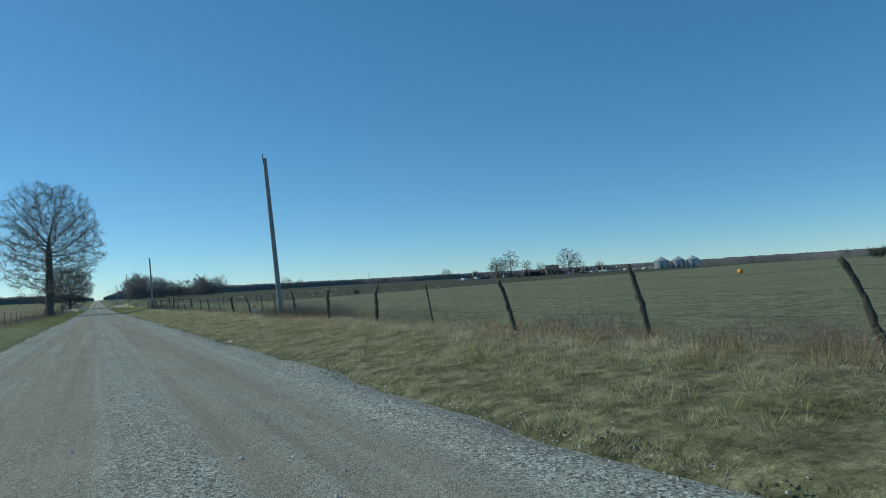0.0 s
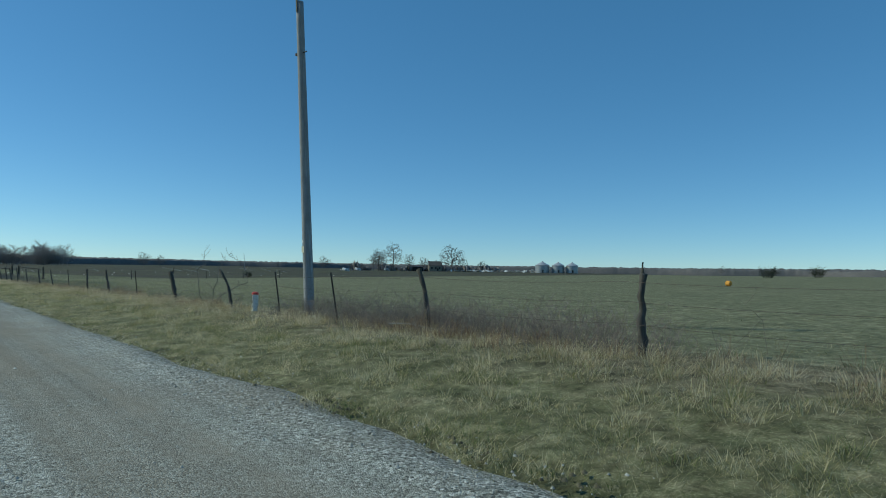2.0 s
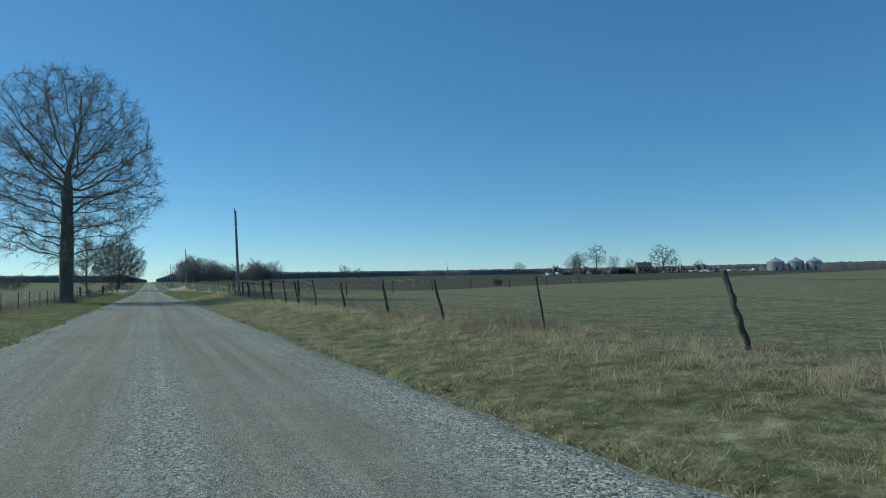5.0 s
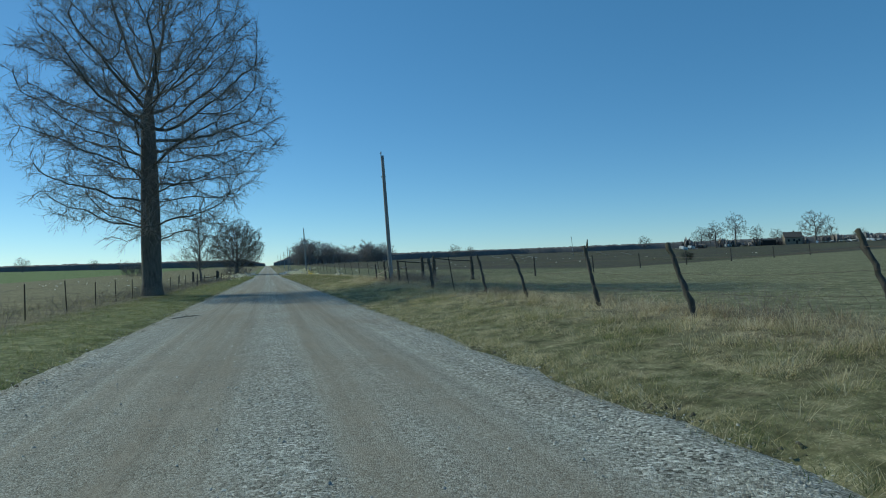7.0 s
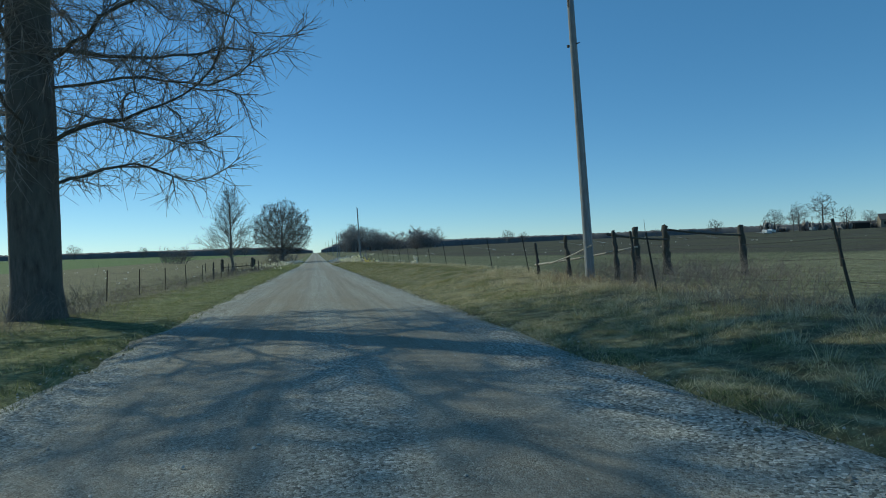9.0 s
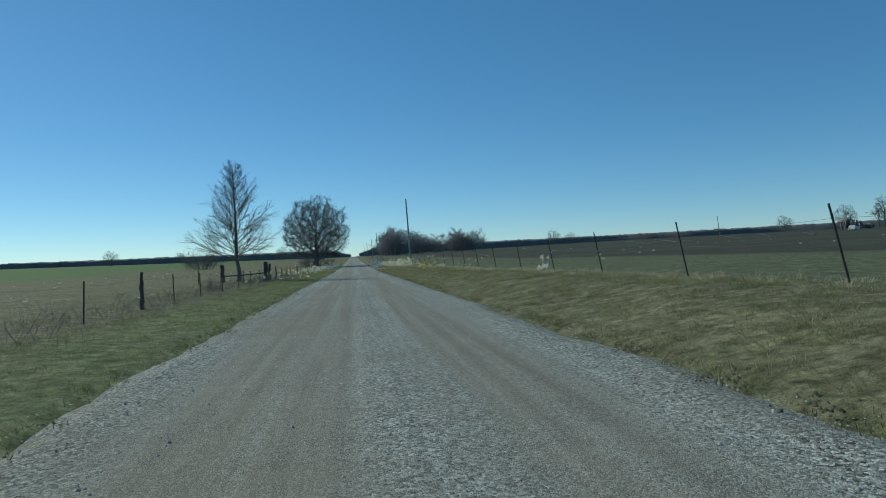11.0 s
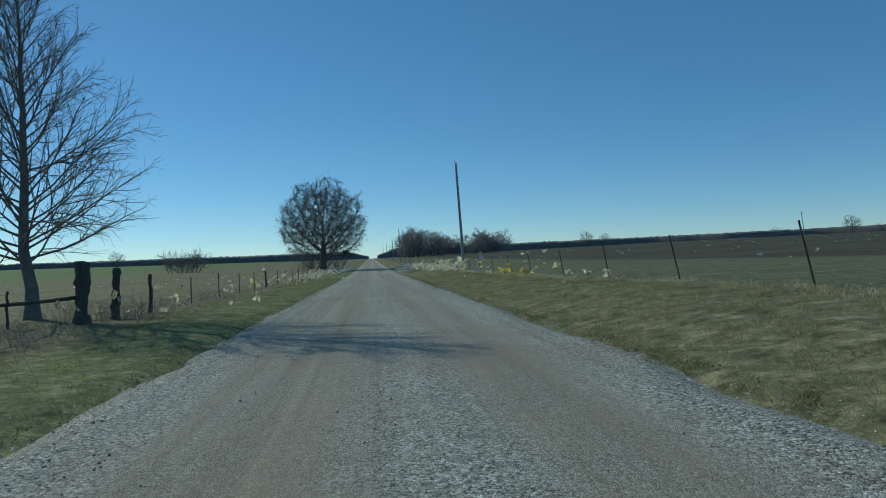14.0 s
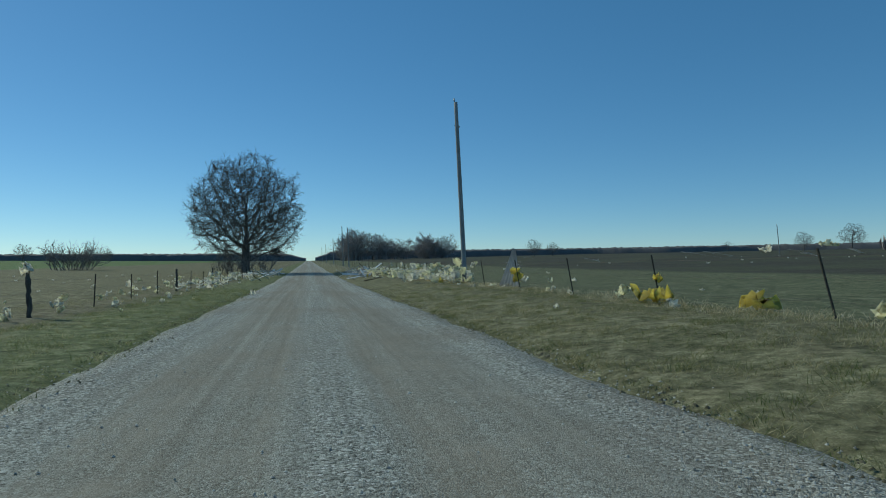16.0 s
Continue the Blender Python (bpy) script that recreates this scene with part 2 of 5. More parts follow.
M_WOODS = surface("winter_woods", (0.105, 0.102, 0.103), (0.16, 0.151, 0.147), 0.09, 0.95, bump=0)
# Distant haze is put into this twig colour: paler than the near bark.
M_COPSE_HAZED = surface("hazed_copse_twigs", (0.25, 0.232, 0.226), (0.41, 0.375, 0.36), 0.8, 0.95, bump=0)
M_POST = surface("weathered_post", (0.03, 0.027, 0.024), (0.13, 0.118, 0.105), 22, 0.95, bump=1.0, distance=0.02, stretch=(1, 1, 0.15), stain=(0.075, 0.07, 0.05))
M_POLE = surface("grey_pole_wood", (0.15, 0.154, 0.158), (0.41, 0.414, 0.416), 26, 0.9, bump=1.0, distance=0.012, stretch=(1, 1, 0.035), stain=(0.24, 0.243, 0.242))
M_STEEL = surface("rusty_green_steel", (0.028, 0.03, 0.024), (0.085, 0.07, 0.05), 30, 0.7, 0.3, bump=0.2, distance=0.003, stain=(0.055, 0.042, 0.03))
M_WIRE = surface("rusty_wire", (0.07, 0.055, 0.045), (0.16, 0.13, 0.11), 40, 0.6, 0.6, bump=0)
M_GALV = surface("galvanised_steel", (0.26, 0.27, 0.28), (0.42, 0.43, 0.44), 1.2, 0.45, 0.6, bump=0.1, distance=0.01, stain=(0.40, 0.38, 0.35))
M_ROOFCONE = surface("bin_roof_steel", (0.42, 0.42, 0.43), (0.60, 0.60, 0.60), 1.0, 0.5, 0.4, bump=0)
M_SHEET = surface("bent_sheet_metal", (0.42, 0.41, 0.40), (0.62, 0.61, 0.59), 3.0, 0.5, 0.35, bump=0.15, distance=0.01, stain=(0.28, 0.24, 0.20))
M_YELLOW = surface("yellow_glass_wool", (0.84, 0.72, 0.24), (0.93, 0.85, 0.40), 12, 0.95, bump=0.8, distance=0.03)
M_PALE = surface("pale_yellow_glass_wool", (0.86, 0.84, 0.64), (0.95, 0.93, 0.78), 12, 0.95, bump=0.8, distance=0.03)
M_WHITE = surface("white_wrap", (0.88, 0.86, 0.77), (0.95, 0.93, 0.85), 9, 0.8, bump=0.5, distance=0.02)
for wool in (M_YELLOW, M_PALE, M_WHITE):
    lets_light(wool, 0.8)
M_BOARD = surface("splintered_board", (0.22, 0.19, 0.15), (0.46, 0.42, 0.35), 10, 0.85, bump=0.3, distance=0.005, stretch=(0.2, 1, 1), vary="object")
M_SIDING = surface("white_siding", (0.60, 0.61, 0.60), (0.80, 0.81, 0.80), 4, 0.6, bump=0.1, distance=0.004, stain=(0.50, 0.49, 0.44))
M_PLASTIC = surface("white_plastic", (0.60, 0.60, 0.55), (0.76, 0.75, 0.70), 8, 0.5, bump=0, stain=(0.55, 0.53, 0.46))
M_RED = surface("red_plastic_cap", (0.50, 0.05, 0.035), (0.62, 0.08, 0.05), 10, 0.45, bump=0)
M_BLACK = surface("black_print", (0.012, 0.012, 0.012), (0.03, 0.03, 0.03), 10, 0.6, bump=0)
M_TAG = surface("tag_plate", (0.55, 0.50, 0.34), (0.70, 0.66, 0.50), 20, 0.5, bump=0)
M_PORCELAIN = surface("glazed_porcelain", (0.55, 0.56, 0.57), (0.70, 0.70, 0.70), 8, 0.2, bump=0)
M_HOUSEWALL = surface("tan_clapboard", (0.19, 0.16, 0.12), (0.30, 0.26, 0.20), 2.0, 0.9, bump=0.2, stretch=(1, 1, 8))
M_SHINGLE = surface("dark_shingles", (0.06, 0.055, 0.052), (0.14, 0.125, 0.115), 3.0, 0.95, bump=0.4)
M_DARKHOLE = surface("dark_interior", (0.015, 0.014, 0.013), (0.035, 0.03, 0.028), 2.0, 0.95, bump=0)
M_BALE = surface("orange_tarp", (0.62, 0.27, 0.035), (0.78, 0.38, 0.06), 4, 0.7, bump=0.3)
M_CEDAR = surface("cedar_foliage", (0.012, 0.018, 0.010), (0.04, 0.05, 0.024), 3, 0.9, bump=0, vary="island")
M_BRAMBLE = surface("bramble_stems", (0.155, 0.125, 0.105), (0.34, 0.28, 0.232), 6, 0.9, bump=0, vary="island")
M_STICK = surface("bleached_branch", (0.30, 0.27, 0.22), (0.48, 0.44, 0.38), 12, 0.9, bump=0.3, distance=0.004)
M_GREEN = blades("green_grass", [(0.0, (0.11, 0.16, 0.045)), (0.3, (0.20, 0.235, 0.085)), (0.55, (0.33, 0.31, 0.145)), (0.8, (0.54, 0.47, 0.27)), (1.0, (0.76, 0.67, 0.45))], bias=0.07)
M_STRAW = blades("dry_grass", [(0.0, (0.17, 0.175, 0.07)), (0.3, (0.30, 0.25, 0.13)), (0.7, (0.56, 0.46, 0.275)), (1.0, (0.82, 0.72, 0.50))], bias=0.08)
M_WEED = blades("edge_weeds", [(0.0, (0.05, 0.085, 0.028)), (0.5, (0.09, 0.125, 0.045)), (1.0, (0.22, 0.20, 0.10))])
M_RUSSET = blades("russet_grass", [(0.0, (0.15, 0.095, 0.06)), (0.5, (0.30, 0.20, 0.125)), (1.0, (0.50, 0.37, 0.24))])
M_LUSH = blades("lush_verge_grass", [(0.0, (0.10, 0.14, 0.045)), (0.4, (0.17, 0.205, 0.075)), (0.75, (0.31, 0.295, 0.13)), (1.0, (0.54, 0.48, 0.28))])
M_OLIVE = blades("mown_verge_grass", [(0.0, (0.11, 0.15, 0.045)), (0.4, (0.20, 0.21, 0.08)), (0.7, (0.32, 0.285, 0.14)), (1.0, (0.62, 0.54, 0.34))])


# ---- mesh helpers ----
def mesh_object(name, verts, faces, material, parent=None, label="", smooth=False):
    me = bpy.data.meshes.new(name)
    me.from_pydata([tuple(v) for v in verts], [], [tuple(f) for f in faces])
    me.materials.append(material)
    if smooth:
        me.polygons.foreach_set("use_smooth", [True] * len(me.polygons))
    ob = new(name, me)
    if parent is not None:
        ob.parent = parent
    if label:
        tagged(ob, label)
    return ob


def array_object(name, verts, quads, tris, material, parent=None, smooth=False):
    """A large mesh from numpy arrays of quads and triangles."""
    me = bpy.data.meshes.new(name)
    nq, nt_ = len(quads), len(tris)
    me.vertices.add(len(verts))
    me.vertices.foreach_set("co", np.asarray(verts, np.float32).ravel())
    loops = np.concatenate([np.asarray(quads, np.int32).ravel(), np.asarray(tris, np.int32).ravel()])
    me.loops.add(len(loops))
    me.loops.foreach_set("vertex_index", loops)
    me.polygons.add(nq + nt_)
    starts = np.concatenate([np.arange(nq) * 4, nq * 4 + np.arange(nt_) * 3]).astype(np.int32)
    me.polygons.foreach_set("loop_start", starts)
    me.update(calc_edges=True)
    me.validate()
    me.materials.append(material)
    if smooth:
        me.polygons.foreach_set("use_smooth", [True] * len(me.polygons))
    ob = new(name, me)
    if parent is not None:
        ob.parent = parent
    return ob


def part(name, bm, material, parent, label="", smooth=False):
    me = bpy.data.meshes.new(name)
    bm.to_mesh(me)
    bm.free()
    me.materials.append(material)
    if smooth:
        me.polygons.foreach_set("use_smooth", [True] * len(me.polygons))
    ob = new(name, me)
    ob.parent = parent
    if label:
        tagged(ob, label)
    return ob


def thing(name, at, label, category, group="", kind="", rz=0.0):
    return tagged_at(new(name), at, label, category, group, kind, rz)


def tagged_at(ob, at, label, category, group="", kind="", rz=0.0):
    ob.location = at
    ob.rotation_euler = (0, 0, rz)
    return tagged(ob, label, category, group, kind)


def box(bm, cx, cy, cz, sx, sy, sz, rot=None):
    m = Matrix.Translation((cx, cy, cz)) @ (rot if rot is not None else Matrix()) @ Matrix.Diagonal((sx, sy, sz, 1))
    return bmesh.ops.create_cube(bm, size=1.0, matrix=m)["verts"]


def tubes(paths, sides):
    """Quads of round tapered tubes along point paths; each path is (points, radii). Paths of one length are swept together."""
    V, Q = [], []
    n = 0
    ang = np.arange(sides) * 2 * math.pi / sides
    ca, sa = np.cos(ang)[None, None, :, None], np.sin(ang)[None, None, :, None]
    lengths = {}
    for pts, rad in paths:
        lengths.setdefault(len(pts), []).append((pts, rad))
    for k, same in lengths.items():
        p = np.array([one[0] for one in same], float)
        r = np.array([one[1] for one in same], float)[:, :, None, None]
        d = np.gradient(p, axis=1)
        d /= np.linalg.norm(d, axis=2, keepdims=True) + 1e-9
        ref = np.where(np.abs(d[:, :1, 2:3]) < 0.8, np.array([0.31, 0.22, 0.92]), np.array([0.95, 0.2, 0.1]))
        u = np.cross(d, np.broadcast_to(ref, d.shape))
        u /= np.linalg.norm(u, axis=2, keepdims=True) + 1e-9
        w = np.cross(d, u)
        ring = p[:, :, None, :] + r * (ca * u[:, :, None, :] + sa * w[:, :, None, :])
        V.append(ring.reshape(-1, 3))
        a = np.arange((k - 1) * sides).reshape(k - 1, sides)
        b = np.roll(a, -1, axis=1)
        one = np.stack([a, b, b + sides, a + sides], -1).reshape(-1, 4)
        m = len(same)
        Q.append((one[None] + (np.arange(m) * k * sides)[:, None, None]).reshape(-1, 4) + n)
        n += m * k * sides
    return np.concatenate(V), np.concatenate(Q)


# ---- the lie of the land ----
def smooth(a, b, v):
    u = min(1.0, max(0.0, (v - a) / (b - a)))
    return u * u * (3 - 2 * u)


def rise(v, k, slope, far, ease=25):
    if v <= 0:
        return 0.0
    return slope * v * v / (v + ease) if v < k else slope * k * k / (k + ease) + far * (v - k)


def ground(x, y):
    """Height of the ground: a low bank under the fence to the right, fields that rise gently away from the road."""
    if x >= 0.2:
        bank = 0.28 + 0.19 * smooth(110, 135, y) - 0.08 * smooth(155, 170, y) - 0.10 * smooth(180, 195, y)
        z = bank * smooth(3.0, 6.6, x) - (bank - 0.12) * smooth(9.5, 16, x) + rise(x - 12, 350, 0.0160, 0.006, 8)
    else:
        z = 0.05 * smooth(-3.0, -5.5, x) + rise(-x - 10, 450, 0.0125, 0.004)
    if 3.6 < abs(x) < 16 and -30 < y < 330:
        z += 0.045 * smooth(3.6, 4.8, abs(x)) * (1 - smooth(13, 16, abs(x))) * float(waves(x * 0.55, y * 0.45, 1) + 0.6 * waves(x * 1.2, y * 0.9, 2))
    return z + rise(y - 240, 900, 0.0112, 0.006)


def waves(x, y, seed=0):
    """Smooth noise between about -1 and 1 over arrays of places."""
    x, y = np.asarray(x, float), np.asarray(y, float)
    xi, yi = np.floor(x).astype(np.int64), np.floor(y).astype(np.int64)
    fx, fy = x - xi, y - yi

    def corner(i, j):
        h = ((xi + i) * 374761393 + (yi + j) * 668265263 + seed * 982451653) & 0x7FFFFFFF
        h = ((h ^ (h >> 13)) * 1274126177) & 0x7FFFFFFF
        a = ((h ^ (h >> 16)) & 1023) * (2 * math.pi / 1024)
        return np.cos(a) * (fx - i) + np.sin(a) * (fy - j)

    u, v = fx * fx * fx * (fx * (fx * 6 - 15) + 10), fy * fy * fy * (fy * (fy * 6 - 15) + 10)
    low = corner(0, 0) * (1 - u) + corner(1, 0) * u
    high = corner(0, 1) * (1 - u) + corner(1, 1) * u
    return 1.5 * (low * (1 - v) + high * v)


def ease(a, b, v):
    u = np.clip((v - a) / (b - a), 0, 1)
    return u * u * (3 - 2 * u)


def ground_at(x, y):
    """ground() over arrays of places near the road."""
    bank = 0.28 + 0.19 * ease(110, 135, y) - 0.08 * ease(155, 170, y) - 0.10 * ease(180, 195, y)
    out = np.clip(x - 12, 0, None)
    right = bank * ease(3.0, 6.6, x) - (bank - 0.12) * ease(9.5, 16, x) + 0.016 * out * out / (out + 8)
    out = np.clip(-x - 10, 0, None)
    left = 0.05 * ease(3.0, 5.5, -x) + 0.0125 * out * out / (out + 25)
    z = np.where(x >= 0.2, right, left)
    side = np.abs(x)
    z = z + 0.045 * ease(3.6, 4.8, side) * (1 - ease(13, 16, side)) * (waves(x * 0.55, y * 0.45, 1) + 0.6 * waves(x * 1.2, y * 0.9, 2))
    up = np.clip(y - 240, 0, None)
    return z + 0.0112 * up * up / (up + 25)


def lay(x, y):
    return (x, y, ground(x, y))


def spread(start, stop, first, growth):
    out, v, s = [start], start, first
    while v < stop:
        v += s
        s *= growth
        out.append(v)
    return out


xs = sorted(set([-v for v in spread(12, 2600, 0.8, 1.16)] + list(np.arange(-12, 12.01, 0.4).round(3)) + spread(12, 2600, 0.8, 1.16)))
ys = sorted(set([-v for v in spread(30, 900, 3, 1.3)] + list(np.arange(-30, 320, 1.0).round(3)) + spread(320, 3600, 3, 1.1)))
gv = []
for gy in ys:
    for gx in xs:
        gz = ground(gx, gy) if abs(gx) > 16 or gy > 320 or gy < -30 else None
        gv.append((gx, gy, gz))
near = [i for i, p in enumerate(gv) if p[2] is None]
for i, gz in zip(near, ground_at(np.array([gv[i][0] for i in near]), np.array([gv[i][1] for i in near]))):
    gv[i] = (gv[i][0], gv[i][1], float(gz))
gv = [(gx, gy, gz - 0.12 if -3.1 < gx < 3.45 else gz) for gx, gy, gz in gv]
W_ = len(xs)
gq = [(j * W_ + i, j * W_ + i + 1, (j + 1) * W_ + i + 1, (j + 1) * W_ + i) for j in range(len(ys) - 1) for i in range(W_ - 1)]
land = array_object("ground", gv, gq, np.zeros((0, 3)), M_GROUND, smooth=True)
tagged(land, "flat winter farmland, dry grass, pasture and ploughed soil", "ground", kind="structure")

# The road: a thin crowned layer of gravel with ragged edges.
rx = np.concatenate([np.linspace(-3.7, -2.3, 11), np.linspace(-2.0, 2.2, 15), np.linspace(2.5, 4.1, 12)])
ry = sorted(set(list(np.arange(-30, 300, 0.6).round(3)) + spread(300, 2600, 1, 1.07)))
rv = []
for gy in ry:
    l_edge = -2.93 + 0.34 * noise.noise(Vector((3.1, gy * 0.35, 0))) + 0.2 * noise.noise(Vector((7.7, gy * 1.3, 0)))
    r_edge = 3.30 + 0.34 * noise.noise(Vector((5.5, gy * 0.35, 0))) + 0.2 * noise.noise(Vector((1.2, gy * 1.3, 0)))
    base = rise(gy - 240, 900, 0.0112, 0.006)
    for gx in rx:
        crown = 0.02 - 0.006 * (gx - 0.2) ** 2
        lift = smooth(l_edge - 0.3, l_edge + 0.25, gx) * (1 - smooth(r_edge - 0.25, r_edge + 0.3, gx))
        windrow = 0.035 * math.exp(-((gx - r_edge + 0.45) / 0.25) ** 2) + 0.03 * math.exp(-((gx - l_edge - 0.45) / 0.25) ** 2)
        ruts = -0.012 * math.exp(-((gx + 1.0) / 0.22) ** 2) - 0.012 * math.exp(-((gx - 0.75) / 0.22) ** 2)
        rough = 0.012 * noise.noise(Vector((gx * 2.2, gy * 1.1, 2)))
        rv.append((gx, gy, base + (crown + windrow + ruts + rough) * lift - 0.13 * (1 - lift) + 0.004))
R_ = len(rx)
rq = [(j * R_ + i, j * R_ + i + 1, (j + 1) * R_ + i + 1, (j + 1) * R_ + i) for j in range(len(ry) - 1) for i in range(R_ - 1)]
road = array_object("road", rv, rq, np.zeros((0, 3)), M_GRAVEL, smooth=True)
tagged(road, "straight dusty grey gravel road with packed wheel tracks", "road", kind="structure")


# ---- trees ----
def grow(rng, out, start, way, length, radius, level, spec):
    """One branch and all that grows from it, collected by level."""
    sp = spec[level]
    k = sp["segs"]
    step = length / k
    p = np.array(start, float)
    d = np.array(way, float)
    d /= np.linalg.norm(d)
    pts, rad = [p.copy()], [radius]
    for i in range(k):
        d = d + rng.normal(0, sp["wander"], 3) + np.array([0, 0, sp["lift"] * (i / k if sp.get("late") else 1.0)])
        d /= np.linalg.norm(d)
        p = p + d * step
        pts.append(p.copy())
        rad.append(radius * (1 - (1 - sp["tip"]) * (i + 1) / k))
    out[level].append((pts, rad))
    if level + 1 < len(spec):
        ch = spec[level + 1]
        count = max(1, int(round(ch["count"] * (0.75 + 0.5 * rng.random()) * (min(1.0, length / ch["ref"]) if "ref" in ch else 1))))
        for j in range(count):
            f = ch["from"] + (0.99 - ch["from"]) * (j + rng.random()) / count
            u = f * k
            i = min(k - 1, int(u))
            q = pts[i] + (pts[i + 1] - pts[i]) * (u - i)
            r = rad[i] + (rad[i + 1] - rad[i]) * (u - i)
            ax = pts[i + 1] - pts[i]
            ax = ax / np.linalg.norm(ax)
            side = rng.normal(0, 1, 3)
            if "flat" in ch:
                side[2] *= ch["flat"]
            side -= ax * (side @ ax)
            side /= np.linalg.norm(side) + 1e-9
            a = radians(ch["angle"] + rng.normal(0, 9))
            grow(rng, out, q, ax * math.cos(a) + side * math.sin(a), length * ch["ratio"] * (1.15 - 0.6 * f) * (0.7 + 0.6 * rng.random()), max(ch["min"], min(r * 0.75, radius * ch["thin"])), level + 1, spec)


def tree(name, at, label, seed, height, trunk_r, limbs, spec, mats, group="", sides=(12, 7, 4, 3, 3), flare=1.5, rz=0.0, category="tree", split=True):
    """limbs: list of (height share, length, degrees from upright, thickness); spec: the levels below the limbs."""
    rng = np.random.default_rng(seed)
    out = [[] for _ in range(len(spec) + 1)]
    zs = np.concatenate([[-0.3, 0.0, 0.35, 0.9], np.linspace(2.0 if height > 4 else 1.2, height, 9)])
    wob = np.cumsum(rng.normal(0, 0.0035 * height, (len(zs), 2)), axis=0)
    wob[:4] = 0
    pts = [np.array([wob[i, 0], wob[i, 1], z]) for i, z in enumerate(zs)]
    rad = [trunk_r * max(0.06, (1 - max(z, 0) / height) ** 0.85) * (flare if z < 0.1 else 1 + (flare - 1) * 0.45 if z < 0.5 else 1.08 if z < 1.2 else 1.0) for z in zs]
    out[0].append((pts, rad))
    turn = rng.random() * 6.3
    for f, length, lean, thick in limbs:
        z = f * height
        i = max(0, min(len(zs) - 2, int(np.searchsorted(zs, z)) - 1))
        u = (z - zs[i]) / (zs[i + 1] - zs[i])
        q = pts[i] + (pts[i + 1] - pts[i]) * u
        turn += 2.4 + rng.normal(0, 0.35)
        a = radians(lean)
        way = (math.sin(a) * math.cos(turn), math.sin(a) * math.sin(turn), math.cos(a))
        grow(rng, out[1:], q, way, length, thick, 0, spec)
    top = thing(name, at, label, category, group, rz=rz)
    v, q = tubes(out[0], sides[0])
    array_object("trunk", v, q, np.zeros((0, 3)), mats[0], top, True)
    V, Q, n = [], [], 0
    if split:
        for one in out[1]:
            v, q = tubes([one], sides[1])
            array_object("limb", v, q, np.zeros((0, 3)), mats[0], top, True)
    for lv in range(2 if split else 1, len(out)):
        if out[lv]:
            v, q = tubes(out[lv], sides[min(lv, 4)])
            V.append(v)
            Q.append(q + n)
            n += len(v)
    crown = array_object("crown", np.concatenate(V), np.concatenate(Q), np.zeros((0, 3)), mats[1], top)
    tagged(crown, "dense bare winter twigs")
    return top


def crown_cloud(rng, n, mid, wide, up, down, low=0.0, rough=0.12, core=0.40):
    """Places that a rounded crown fills: wide across, up above its middle and down below it, with an uneven outline."""
    pts = []
    off = rng.random(3) * 40
    while len(pts) < n:
        d = rng.normal(0, 1, 3)
        d /= np.linalg.norm(d)
        edge = 1 + rough * 2.2 * noise.noise(Vector(d * 2.1 + off)) + rough * noise.noise(Vector(d * 5.0 + off))
        p = d * edge * rng.random() ** core
        p = np.array([p[0] * wide, p[1] * wide, mid + p[2] * (up if p[2] > 0 else down)])
        if p[2] > low:
            pts.append(p)
    return np.array(pts)


